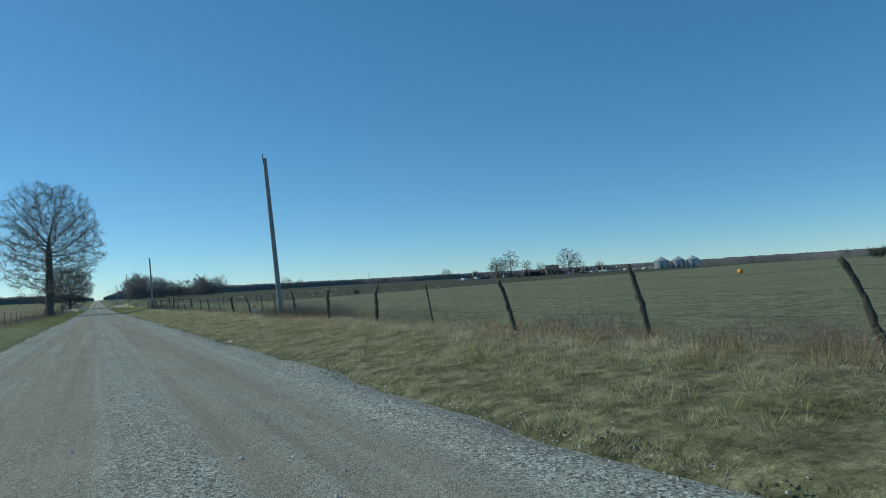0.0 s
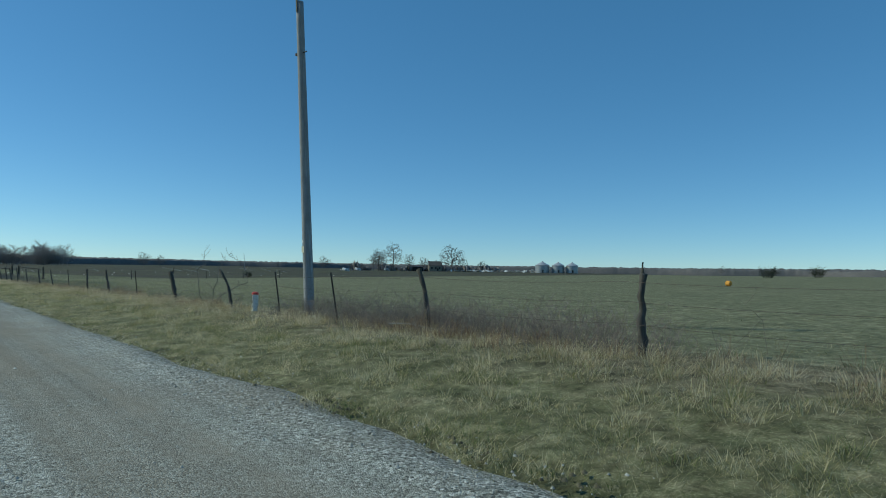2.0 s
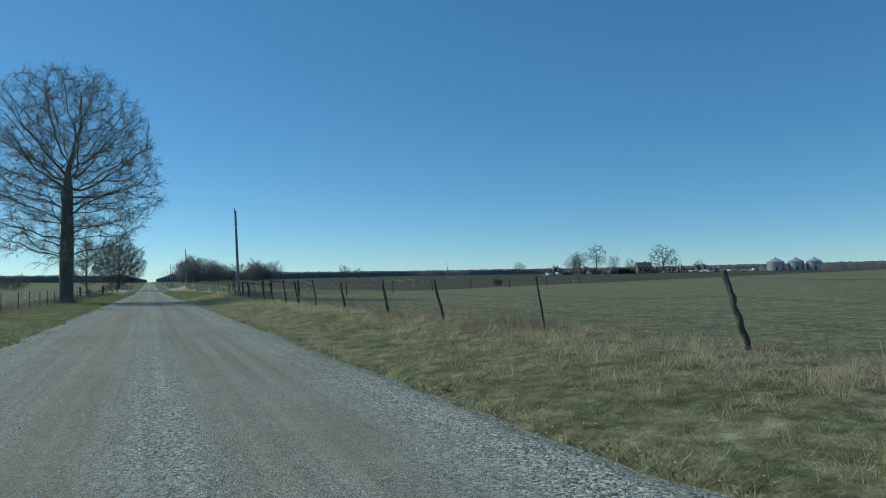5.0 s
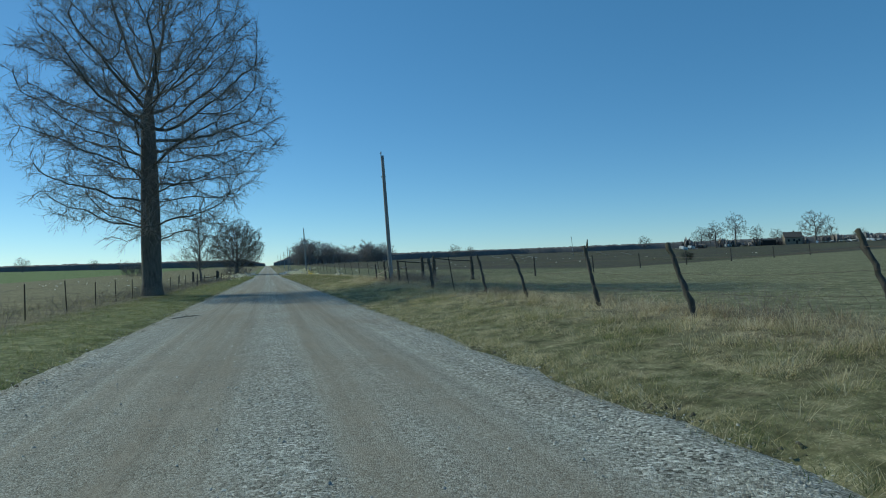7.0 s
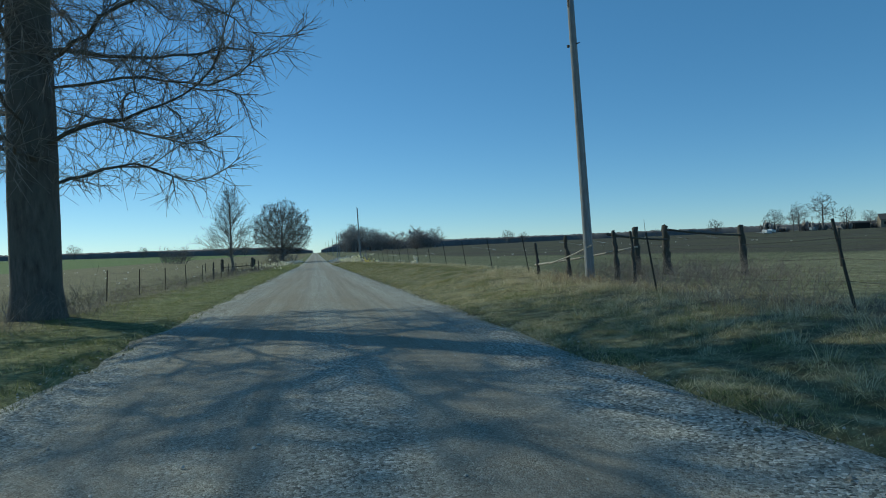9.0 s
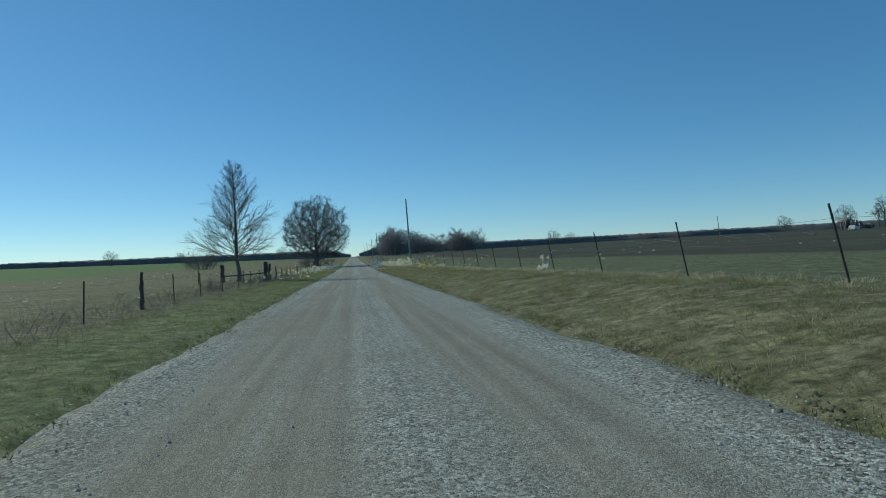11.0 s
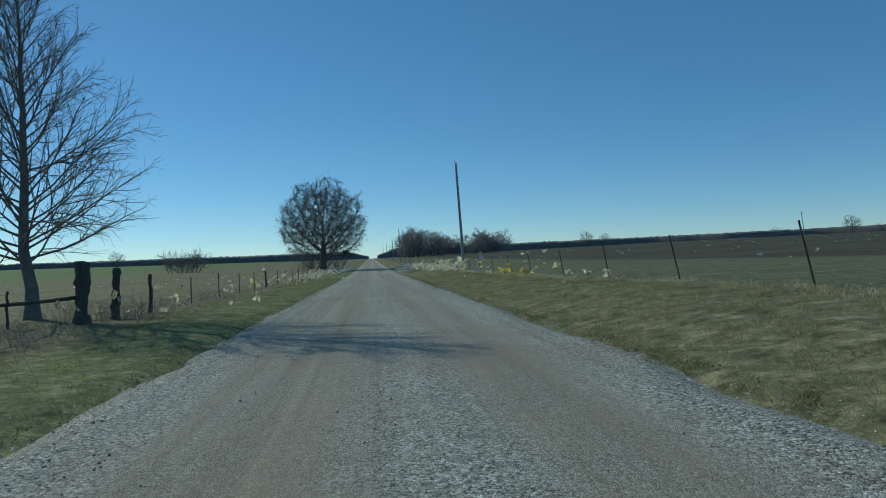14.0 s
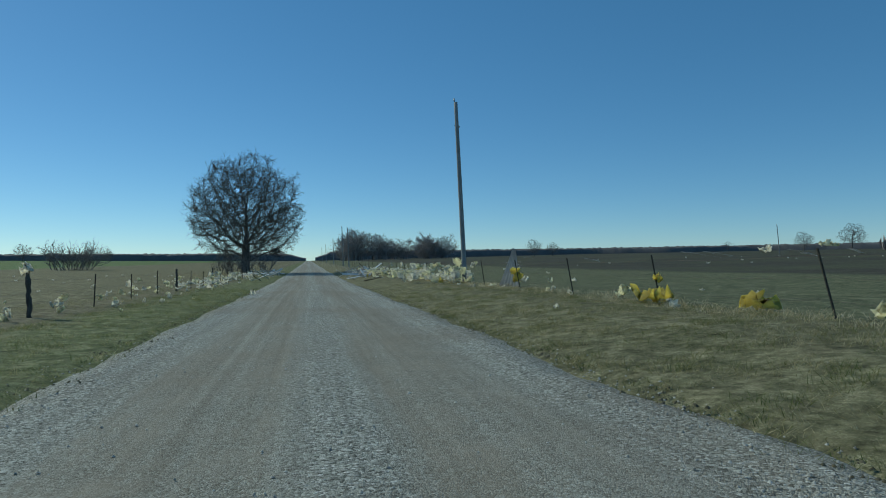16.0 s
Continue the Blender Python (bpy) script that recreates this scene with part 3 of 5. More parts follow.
def colonised_tree(name, at, label, seed, leader, cloud, step, kill, reach, tip, twigs, mats, group="", thick=2.35, flare=1.4, rz=0.0, sides=(12, 7, 4, 3), sag=0.0):
    """A tree whose branches grow towards the places of its crown. leader: heights of foot and top of the straight stem;
    twigs: how many a fine shoot carries, their length and radius."""
    rng = np.random.default_rng(seed)
    stem = np.arange(-0.3, leader, step)
    wob = np.cumsum(rng.normal(0, 0.03 * step, (len(stem), 2)), axis=0) * np.clip(stem / leader, 0, 1)[:, None]
    pos = [np.array([w[0], w[1], z]) for w, z in zip(wob, stem)]
    above = [-1] + list(range(len(stem) - 1))
    lowest = cloud[:, 2].min() - 0.6
    best = np.full(len(cloud), 1e9)
    who = np.zeros(len(cloud), int)
    alive = np.ones(len(cloud), bool)
    fresh = [i for i in range(len(pos)) if pos[i][2] > lowest]
    for _ in range(160):
        if not fresh:
            break
        d = np.linalg.norm(cloud[:, None, :] - np.array([pos[i] for i in fresh])[None], axis=2)
        k = d.argmin(axis=1)
        near = d[np.arange(len(cloud)), k]
        closer = near < best
        best[closer], who[closer] = near[closer], np.array(fresh)[k[closer]]
        alive &= best > kill
        pull = alive & (best < reach)
        fresh = []
        for i in np.unique(who[pull]):
            mine = cloud[pull & (who == i)] - pos[i]
            way = (mine / (np.linalg.norm(mine, axis=1, keepdims=True) + 1e-9)).sum(axis=0)
            way /= np.linalg.norm(way) + 1e-9
            way = way + rng.normal(0, 0.20, 3) + np.array([0, 0, -sag])
            back = pos[i] - pos[above[i]] if above[i] >= 0 else np.array([0, 0, 1.0])
            way = way + 0.35 * back / (np.linalg.norm(back) + 1e-9)
            p = pos[i] + way / np.linalg.norm(way) * step
            if np.linalg.norm(np.array([pos[j] for j in range(max(0, len(pos) - 400), len(pos))]) - p, axis=1).min() < 0.2 * step:
                continue
            pos.append(p)
            above.append(int(i))
            fresh.append(len(pos) - 1)
    n = len(pos)
    sum_r, below = np.zeros(n), [[] for _ in range(n)]
    for i in range(n - 1, 0, -1):
        if sum_r[i] == 0:
            sum_r[i] = tip ** thick
        sum_r[above[i]] += sum_r[i]
        below[above[i]].append(i)
    rad = sum_r ** (1 / thick)
    rad[:len(stem)] = np.maximum(rad[:len(stem)], tip * 2)
    stems, limbs_, boughs, shoots = [], [], [], []
    starts = [(0, -1)]
    while starts:
        i, root = starts.pop()
        line, r = ([pos[root]] if root >= 0 else []), ([min(rad[root] * 0.8, rad[i] * 1.25)] if root >= 0 else [])
        while True:
            line.append(pos[i])
            r.append(rad[i])
            if not below[i]:
                break
            kids = sorted(below[i], key=lambda c: -rad[c])
            if root < 0 and i < len(stem) - 1:
                kids.sort(key=lambda c: c != i + 1)
            starts += [(c, i) for c in kids[1:]]
            i = kids[0]
        r[-1] *= 0.6
        if root < 0:
            r = [v * (flare if p[2] < 0.15 else 1 + (flare - 1) * 0.4 if p[2] < 0.7 else 1.0) for v, p in zip(r, line)]
            stems.append((line, r))
        elif root < len(stem) and rad[root] > 4 * tip and len(line) > 5:
            limbs_.append((line, r))
        else:
            boughs.append((line, r))
    many, length, fine = twigs
    for i in range(len(stem), n):
        if rad[i] > tip * 3.4 or not many:
            continue
        ax = pos[i] - pos[above[i]]
        ax /= np.linalg.norm(ax) + 1e-9
        for _ in range(many if below[i] else many + 2):
            d = ax * 0.9 + rng.normal(0, 0.62, 3)
            d /= np.linalg.norm(d)
            l = length * rng.uniform(0.5, 1.2)
            base = pos[i] - ax * step * rng.random()
            kink = base + d * l * 0.5 + rng.normal(0, 0.07 * l, 3)
            shoots.append(([base, kink, base + d * l + rng.normal(0, 0.13 * l, 3)], [fine, fine * 0.8, fine * 0.4]))
            for _ in range(2):
                e = d + rng.normal(0, 0.6, 3)
                shoots.append(([kink, kink + e / np.linalg.norm(e) * l * rng.uniform(0.3, 0.6)], [fine * 0.7, fine * 0.4]))
    top = thing(name, at, label, "tree", group, rz=rz)
    v, q = tubes(stems, sides[0])
    array_object("trunk", v, q, np.zeros((0, 3)), mats[0], top, True)
    for one in limbs_:
        v, q = tubes([one], sides[1])
        array_object("limb", v, q, np.zeros((0, 3)), mats[0], top, True)
    V, Q, m = [], [], 0
    for paths, k in ((boughs, sides[2]), (shoots, sides[3])):
        if paths:
            v, q = tubes(paths, k)
            V.append(v), Q.append(q + m)
            m += len(v)
    tagged(array_object("crown", np.concatenate(V), np.concatenate(Q), np.zeros((0, 3)), mats[1], top), "dense bare winter twigs")
    return top


# The great oak at the roadside.
cloud = crown_cloud(np.random.default_rng(11), 3100, 11.6, 7.5, 9.6, 9.2, 2.9, 0.10)
colonised_tree("oak_tree", lay(-6.45, 118.0), "huge bare oak with spreading limbs beside the gravel road", 21, 11.5, cloud, 0.52, 0.82, 5.0, 0.0155, (6, 1.05, 0.0100), (M_BARK, M_TWIG), thick=1.72, flare=1.3, sag=-0.16)

# The slim young tree behind the corner fence.
rng = np.random.default_rng(5)
limbs = []
for i in range(72):
    f = 0.15 + 0.76 * (i / 71) ** 1.15
    lean = 76 - 44 * ((f - 0.15) / 0.76) ** 0.65 + rng.normal(0, 5)
    z0, d = f * 10.4, 0.3
    while d * math.sin(radians(lean)) < 4.9 * max(0.0, 1 - (z0 + d * math.cos(radians(lean)) - 1.2) / 9.8) ** 0.8 and d < 6:
        d += 0.1
    limbs.append((f, d * 0.98 * (0.85 + 0.3 * rng.random()), lean, 0.044 - 0.03 * f))
YOUNG = [
    dict(segs=7, wander=0.07, lift=0.05, tip=0.25),
    {"segs": 4, "wander": 0.10, "lift": 0.02, "tip": 0.35, "count": 11, "from": 0.2, "angle": 34, "ratio": 0.40, "thin": 0.5, "min": 0.009},
    {"segs": 3, "wander": 0.14, "lift": 0.0, "tip": 0.5, "count": 6, "from": 0.15, "angle": 36, "ratio": 0.5, "thin": 0.5, "min": 0.006},
]
tree("young_tree", lay(-10.0, 186.4), "slender bare young tree with a pointed crown behind the fence", 8, 10.4, 0.175, limbs, YOUNG, (M_TWIG_PALE, M_TWIG_PALE))

# The broad round tree that overhangs the storm litter.
cloud = crown_cloud(np.random.default_rng(9), 3300, 8.2, 8.4, 9.0, 6.6, 1.4, 0.06, 0.45)
colonised_tree("round_tree", lay(-9.0, 292.0), "dense dark bare tree with a round crown at the roadside", 31, 5.0, cloud, 0.6, 0.78, 5.5, 0.02, (4, 1.25, 0.019), (M_TWIG_FAR, M_TWIG_FAR), thick=1.85, flare=1.2, sag=-0.22, sides=(10, 6, 4, 3))

FARM = "bare trees round the farmhouse"
SHADE = dict(mats=(M_TWIG_FAR, M_TWIG_FAR), group=FARM, sides=(6, 4, 3, 3), thick=2.1, flare=1.2, sag=-0.15)
farm_a = colonised_tree("bare_tree", lay(286, 428), "tall bare shade tree beside the wrecked farmhouse", 41, 14.0, crown_cloud(np.random.default_rng(1), 330, 12.4, 7.2, 9.0, 8.2, 3.5, 0.2), 1.1, 1.6, 7.0, 0.06, (1, 2.4, 0.06), **SHADE)
farm_b = colonised_tree("bare_tree", lay(322, 402), "broad bare shade tree beside the wrecked farmhouse", 42, 9.0, crown_cloud(np.random.default_rng(2), 420, 10.5, 9.4, 9.0, 7.6, 2.4, 0.16), 1.1, 1.6, 7.0, 0.06, (1, 2.4, 0.06), **SHADE)
farm_c = colonised_tree("bare_tree", lay(274, 437), "gnarled bare tree near the farmyard", 43, 6.0, crown_cloud(np.random.default_rng(3), 110, 8.2, 6.2, 5.4, 4.6, 3.0, 0.25), 1.0, 1.6, 7.0, 0.055, (1, 1.8, 0.05), **SHADE)


def plant(src, x, y, size, turn, lift=0.0):
    return copy_thing(src, Matrix.Translation((x, y, ground(x, y) + lift)) @ Matrix.Rotation(turn, 4, "Z") @ Matrix.Scale(size, 4))


plant(farm_a, 297, 423, 0.62, 2.1)
plant(farm_a, 281, 441, 0.8, 4.1)
plant(farm_b, 308, 418, 0.52, 0.7)
plant(farm_b, 341, 389, 0.42, 4.0)
plant(farm_c, 331, 400, 0.8, 1.3)
for x, y, s_ in ((44, 784, 1.4), (57, 788, 1.25), (33, 790, 1.1), (118, 770, 1.0)):
    tagged(plant(farm_b, x, y, s_, x), "tall bare tree at the edge of the far copse", "tree", "copse trees")
for x, y, s, a in ((276, 516, 0.55, 0.4), (245, 540, 0.5, 2.2), (388, 600, 0.95, 1.9), (330, 560, 0.45, 3.0), (295.5, 174.5, 0.36, 0.2), (180, 700, 0.7, 0.9), (192, 690, 0.55, 2.9), (-215, 752, 0.7, 1.0), (-160, 770, 0.55, 2.0), (-330, 700, 0.7, 0.3), (-60, 700, 0.6, 3.3), (-48, 690, 0.5, 5.0), (-35, 560, 0.35, 1.0)):
    tagged(plant(farm_b if s > 0.5 else farm_c, x, y, s, a), "lone bare tree out in the fields", "tree", "lone field trees")


def joined_trees(name, label, spots, material, seed):
    """Many small bare trees joined into one wood."""
    r = np.random.default_rng(seed)
    variants = []
    for k in range(4):
        o = [[], [], []]
        g = np.random.default_rng(seed + k)
        grow(g, o, (0, 0, -0.3), (0.02, 0.01, 1), 11, 0.25, 0, [dict(segs=6, wander=0.05, lift=0.05, tip=0.2),
             {"segs": 4, "wander": 0.12, "lift": 0.05, "tip": 0.3, "count": 17, "from": 0.12, "angle": 50, "ratio": 0.5, "thin": 0.5, "min": 0.09},
             {"segs": 1, "wander": 0.16, "lift": 0.02, "tip": 0.5, "count": 9, "from": 0.1, "angle": 42, "ratio": 0.5, "thin": 0.5, "min": 0.07}])
        V, Q, n = [], [], 0
        for lv in range(3):
            v, q = tubes(o[lv], 3)
            V.append(v), Q.append(q + n)
            n += len(v)
        variants.append((np.concatenate(V), np.concatenate(Q)))
    V, Q, n = [], [], 0
    for x, y, s in spots:
        v, q = variants[int(r.integers(4))]
        a = r.random() * 6.3
        rot = np.array([[math.cos(a), -math.sin(a), 0], [math.sin(a), math.cos(a), 0], [0, 0, 1]])
        V.append((v * [1.6 * s, 1.6 * s, s * (0.85 + 0.3 * r.random())]) @ rot.T + [x, y, ground(x, y)])
        Q.append(q + n)
        n += len(v)
    return tagged(array_object(name, np.concatenate(V), np.concatenate(Q), np.zeros((0, 3)), material), label, "woodland", kind="stuff")


rng = np.random.default_rng(77)
spots = []
for i in range(44):
    u = rng.random()
    spots.append((28 + 96 * u, 755 + rng.random() * 45, (1.15 + 0.5 * rng.random()) * (1.2 if u < 0.3 else 1.0)))
for i in range(50):
    spots.append((27 + 98 * rng.random(), 756 + rng.random() * 40, 0.6 + 0.5 * rng.random()))
joined_trees("far_copse", "dense bare brown copse beside the road far ahead", spots, M_COPSE_HAZED, 300)

# The wooded skyline all round: uneven crowns of bare trees.
rng = np.random.default_rng(78)


def brush(name, label, spots, seed, material, spikes):
    """Far-off bare woods: crowns made of many thin upright sprays."""
    r = np.random.default_rng(seed)
    sp = np.repeat(np.array([(x, y, s, h, ground(x, y)) for x, y, s, h in spots]), spikes, axis=0)
    k = len(sp)
    rho, a = np.sqrt(r.random(k)), r.random(k) * 6.283
    h = sp[:, 3] * (0.45 + 0.55 * np.sqrt(1 - 0.96 * rho * rho)) * r.uniform(0.82, 1.04, k)
    x, y = sp[:, 0] + sp[:, 2] * rho * np.cos(a), sp[:, 1] + sp[:, 2] * rho * np.sin(a)
    w, t = sp[:, 2] * r.uniform(0.22, 0.45, k), math.pi / 4 + r.normal(0, 0.45, k)
    px, py = np.cos(t) * w, np.sin(t) * w
    tx, ty = x + np.cos(a) * rho * w * 1.3, y + np.sin(a) * rho * w * 1.3
    z = sp[:, 4] - 0.3
    V = np.stack([np.stack([x - px * 0.7, y - py * 0.7, z], -1), np.stack([x + px * 0.7, y + py * 0.7, z], -1), np.stack([tx + px, ty + py, z + h * 0.72], -1), np.stack([tx + px * 0.1, ty + py * 0.1, z + h], -1), np.stack([tx - px, ty - py, z + h * r.uniform(0.6, 0.85, k)], -1)], 1).reshape(-1, 3)
    i = np.arange(k)[:, None] * 5
    return tagged(array_object(name, V, i + np.array([[0, 1, 2, 4]]), i + np.array([[4, 2, 3]]), material), label, "woodland", kind="stuff")


def ridge(name, label, first, last, away, rows_, seed, material):
    """Far woods: ragged overlapping banks of bare crowns along an arc."""
    r = np.random.default_rng(seed)
    V, Q, n = [], [], 0
    for k in range(rows_):
        line = []
        steps = int(radians(last - first) * away / 2.2)
        for i in range(steps + 1):
            a = radians(first + (last - first) * i / steps)
            d = away + 40 * k + 30 * noise.noise(Vector((a * 9, k, 0)))
            x, y = d * math.sin(a), 120 + d * math.cos(a) * (1.0 if a > 0 else 0.95)
            want = 0.0215 if x > 0 else 0.0190
            h = max(4.0, 1.27 + want * math.hypot(x, y - 100) - ground(x, y)) * (0.93 + 0.12 * noise.noise(Vector((a * 14, k, 0))) + 0.09 * noise.noise(Vector((a * 70, 3, k))) + 0.05 * r.normal()) * (0.3 + 0.7 * smooth(0.0, 2.2, abs(math.degrees(a) - 0.2)))
            z, c, s_ = ground(x, y), math.cos(a), math.sin(a)
            line += [(x - 5 * s_, y - 5 * c, z - 0.5), (x - 3.5 * s_, y - 3.5 * c, z + h * 0.75), (x, y, z + h), (x + 5 * s_, y + 5 * c, z - 0.5)]
        V.append(np.array(line))
        base = (np.arange(steps)[:, None, None] * 4 + np.arange(3)[None, :, None] + n) + np.array([0, 1, 5, 4])
        Q.append(base.reshape(-1, 4))
        n += len(line)
    return tagged(array_object(name, np.concatenate(V), np.concatenate(Q), np.zeros((0, 3)), material, smooth=True), label, "woodland", kind="stuff")


ridge("far_woods", "low dark line of bare woods on the horizon", 0.55, 87, 960, 4, 5, M_WOODS)
ridge("far_woods", "low dark line of bare woods on the horizon", -85, -0.15, 960, 4, 6, M_WOODS)


rng = np.random.default_rng(79)
YARD = []
for i in range(26):
    u = rng.random()
    YARD.append((268 + 78 * u + 4 * rng.normal(), 448 - 58 * u + 4 * rng.normal(), 1.8 + 1.6 * rng.random(), 3.5 + 5.0 * rng.random() ** 2))
brush("yard_thicket", "bare thicket and small trees round the farmyard", YARD, 7, M_COPSE_HAZED, 30)


# ---- poles ----
def utility_pole(base, top, tags=False, rough=False):
    b, t = Vector(base), Vector(top)
    length = (t - b).length
    ob = thing("utility_pole", b, "weathered grey wooden utility pole, leaning slightly, its wires gone", "utility pole", "roadside poles")
    ob.rotation_euler = (t - b).to_track_quat("Z", "Y").to_euler()
    pts = [np.array([0, 0, -0.4 + (length + 0.4) * i / 14]) for i in range(15)]
    v, q = tubes([(pts, [0.145 - 0.045 * i / 14 for i in range(15)])], 14)
    top_ring = list(range(len(v) - 14, len(v)))
    faces = [tuple(f) for f in q] + [tuple(top_ring)]
    mesh_object("shaft", v, faces, M_POLE, ob, smooth=True)
    bm = bmesh.new()
    box(bm, 0, -0.10, length - 0.10, 0.05, 0.03, 0.42)
    part("pin_bracket", bm, M_STEEL, ob)
    bm = bmesh.new()
    for z, r in ((0.16, 0.045), (0.20, 0.065), (0.25, 0.045)):
        bmesh.ops.create_cone(bm, cap_ends=True, segments=12, radius1=r, radius2=r * 0.8, depth=0.05, matrix=Matrix.Translation((0, -0.10, length + z - 0.02)))
    part("insulator", bm, M_PORCELAIN, ob, "glazed porcelain insulator")
    bm = bmesh.new()
    bmesh.ops.create_cone(bm, cap_ends=True, segments=8, radius1=0.018, radius2=0.018, depth=0.46, matrix=Matrix.Translation((0, 0, length - 1.4)) @ Matrix.Rotation(math.pi / 2, 4, "Y"))
    box(bm, -0.2, 0, length - 1.4, 0.05, 0.07, 0.07)
    part("bolt", bm, M_STEEL, ob)
    if tags:
        bm = bmesh.new()
        box(bm, -0.03, -0.134, 1.72, 0.10, 0.006, 0.17)
        part("tag", bm, M_TAG, ob, "pale stamped tag plate")
        bm = bmesh.new()
        box(bm, -0.03, -0.134, 1.94, 0.05, 0.006, 0.07)
        part("tag", bm, M_PLASTIC, ob, "small white tag")
    return ob


utility_pole((8.62, 35.50, 0.28), (8.02, 35.40, 8.74), tags=True)
utility_pole((8.18, 119.2, 0.40), (7.80, 119.0, 8.72))
utility_pole((8.72, 228.0, 0.36), (8.40, 228.4, 10.66))
for y, h in ((337, 8.6), (361, 9.9), (423, 8.8), (520, 9.0), (615, 9.0)):
    z = ground(8.6, y)
    utility_pole((8.75, y, z), (8.5, y, z + h))
utility_pole(lay(148.2, 376.4), (147.4, 376.4, 13.0))


# ---- fences ----
def gnarled_post(name, seed, parent, at, height, radius, lean, bend=0.0, stub=False, turn=0.0):
    """A split hedge-wood post: crooked, tapered, with knots and a broken top."""
    r = np.random.default_rng(seed)
    k = 15
    pts, rad = [], []
    wave, phase = 0.004 + 0.008 * r.random(), r.random() * 6.3
    for i in range(k):
        f = i / (k - 1)
        z = -0.25 + (height + 0.25) * f
        pts.append(np.array([lean[0] * f ** 1.5 - bend * f * f + wave * math.sin(phase + f * 7) + r.normal(0, 0.008), lean[1] * f ** (1.2 + 6 * abs(bend)) + wave * math.cos(phase + f * 8) + r.normal(0, 0.008), z]))
        rad.append(radius * (1.1 - 0.3 * f + r.normal(0, 0.11)))
    v, q = tubes([(pts, rad)], 9)
    v = v + r.normal(0, radius * 0.14, v.shape)
    n = len(v)
    faces = [tuple(f) for f in q]
    v = np.vstack([v, pts[-1] + np.array([0, 0, radius * 0.25])])
    faces += [(n - 9 + i, n - 9 + (i + 1) % 9, n) for i in range(9)]
    if stub:
        p = pts[-2]
        sv, sq = tubes([([p, p + np.array([radius * 1.2, 0.05, 0.10]), p + np.array([radius * 1.6, 0.06, 0.26])], [radius * 0.6, radius * 0.5, radius * 0.25])], 6)
        faces += [tuple(f + len(v)) for f in sq]
        v = np.vstack([v, sv])
    ob = mesh_object(name, v, faces, M_POST, parent, smooth=True)
    ob.location = at
    ob.rotation_euler = (0, 0, turn)
    return ob


def steel_post(parent, at, height, lean):
    """A rolled T-post with studs."""
    bm = bmesh.new()
    box(bm, 0, 0, height / 2 - 0.15, 0.038, 0.006, height + 0.3)
    box(bm, 0, 0.018, height / 2 - 0.15, 0.006, 0.034, height + 0.3)
    for i in range(9):
        box(bm, 0, -0.006, 0.35 + (height - 0.45) * i / 8, 0.016, 0.008, 0.02)
    ob = part("post", bm, M_STEEL, parent, "thin rusty steel T-post")
    ob.location = at
    ob.rotation_euler = (radians(lean[1]), radians(lean[0]), 0)
    return ob


def wire(parent, points, radius=0.0030, barbs=True, seed=0):
    r = np.random.default_rng(seed)
    paths = []
    for a, b in zip(points[:-1], points[1:]):
        a, b = np.array(a), np.array(b)
        pts = [a + (b - a) * f - np.array([0, 0, 0.05 * 4 * f * (1 - f)]) for f in np.linspace(0, 1, 7)]
        paths.append((pts, [radius] * 7))
    v, q = tubes(paths, 3)
    V, Q, n = [v], [q], len(v)
    if barbs:
        bp = []
        for pts, _ in paths:
            for i in range(6):
                for f in (0.2, 0.7):
                    c = pts[i] + (pts[i + 1] - pts[i]) * f
                    bp.append(([c + r.normal(0, 0.014, 3), c + r.normal(0, 0.004, 3), c + r.normal(0, 0.014, 3)], [0.002] * 3))
        v, q = tubes(bp, 3)
        V.append(v), Q.append(q + n)
    return array_object("barbed_wire", np.concatenate(V), np.concatenate(Q), np.zeros((0, 3)), M_WIRE, parent)


# Right side, first stretch: hedge-wood posts with some steel ones, leaning towards the road.
right_fence = thing("fence", (0, 0, 0), "old barbed wire fence on crooked hedge-wood posts along the pasture", "fence", "roadside fences")
WOOD_Y = [(-0.5, "w"), (4.4, "c"), (7.9, "w"), (11.75, "w"), (15.45, "s"), (19.64, "u"), (24.5, "u"), (29.0, "w"), (32.3, "s"), (35.25, "s"), (38.65, "c"), (43.9, "b"), (48.9, "s"), (54.0, "w"), (58.8, "w"), (63.7, "s"), (68.7, "w"), (72.8, "w"), (77.4, "w"), (81.7, "w"), (85.4, "w"), (88.7, "k"), (92.7, "c"), (96.2, "w"), (99.8, "s"), (103.3, "t"), (108.1, "s"), (113.2, "s")]
tops = []
rng = np.random.default_rng(3)
for i, (y, sort) in enumerate(WOOD_Y):
    top_z = 1.38 + 0.18 * smooth(74, 86, y)
    fx = 7.62 - 0.62 * smooth(62, 84, y)
    z = ground(fx, y) - 0.02
    h = (1.31 if sort == "b" else top_z) - z + rng.normal(0, 0.03)
    if sort == "s":
        steel_post(right_fence, (fx + 0.02, y, z), h, (-4 - 3 * rng.random(), -6 - 4 * rng.random()))
    else:
        lean = (-0.12 - 0.06 * rng.random(), 0.24 + 0.2 * rng.random()) if sort != "u" else (0.02, -0.03)
        gnarled_post("post", 100 + i, right_fence, (fx + 0.05, y - 0.12, z), h, 0.075 if sort in "tb" else 0.058 if sort == "u" else (0.038 if sort == "c" else 0.041) + 0.012 * rng.random(), lean, 0.14 if sort == "c" else 0.03 * rng.normal(), sort in "kbu")
    tops.append((fx, y, z))
for hgt in (0.45, 0.75, 1.02):
    wire(right_fence, [(x - 0.10 * hgt, y + 0.12 * hgt, z + hgt) for x, y, z in tops], seed=int(hgt * 100))

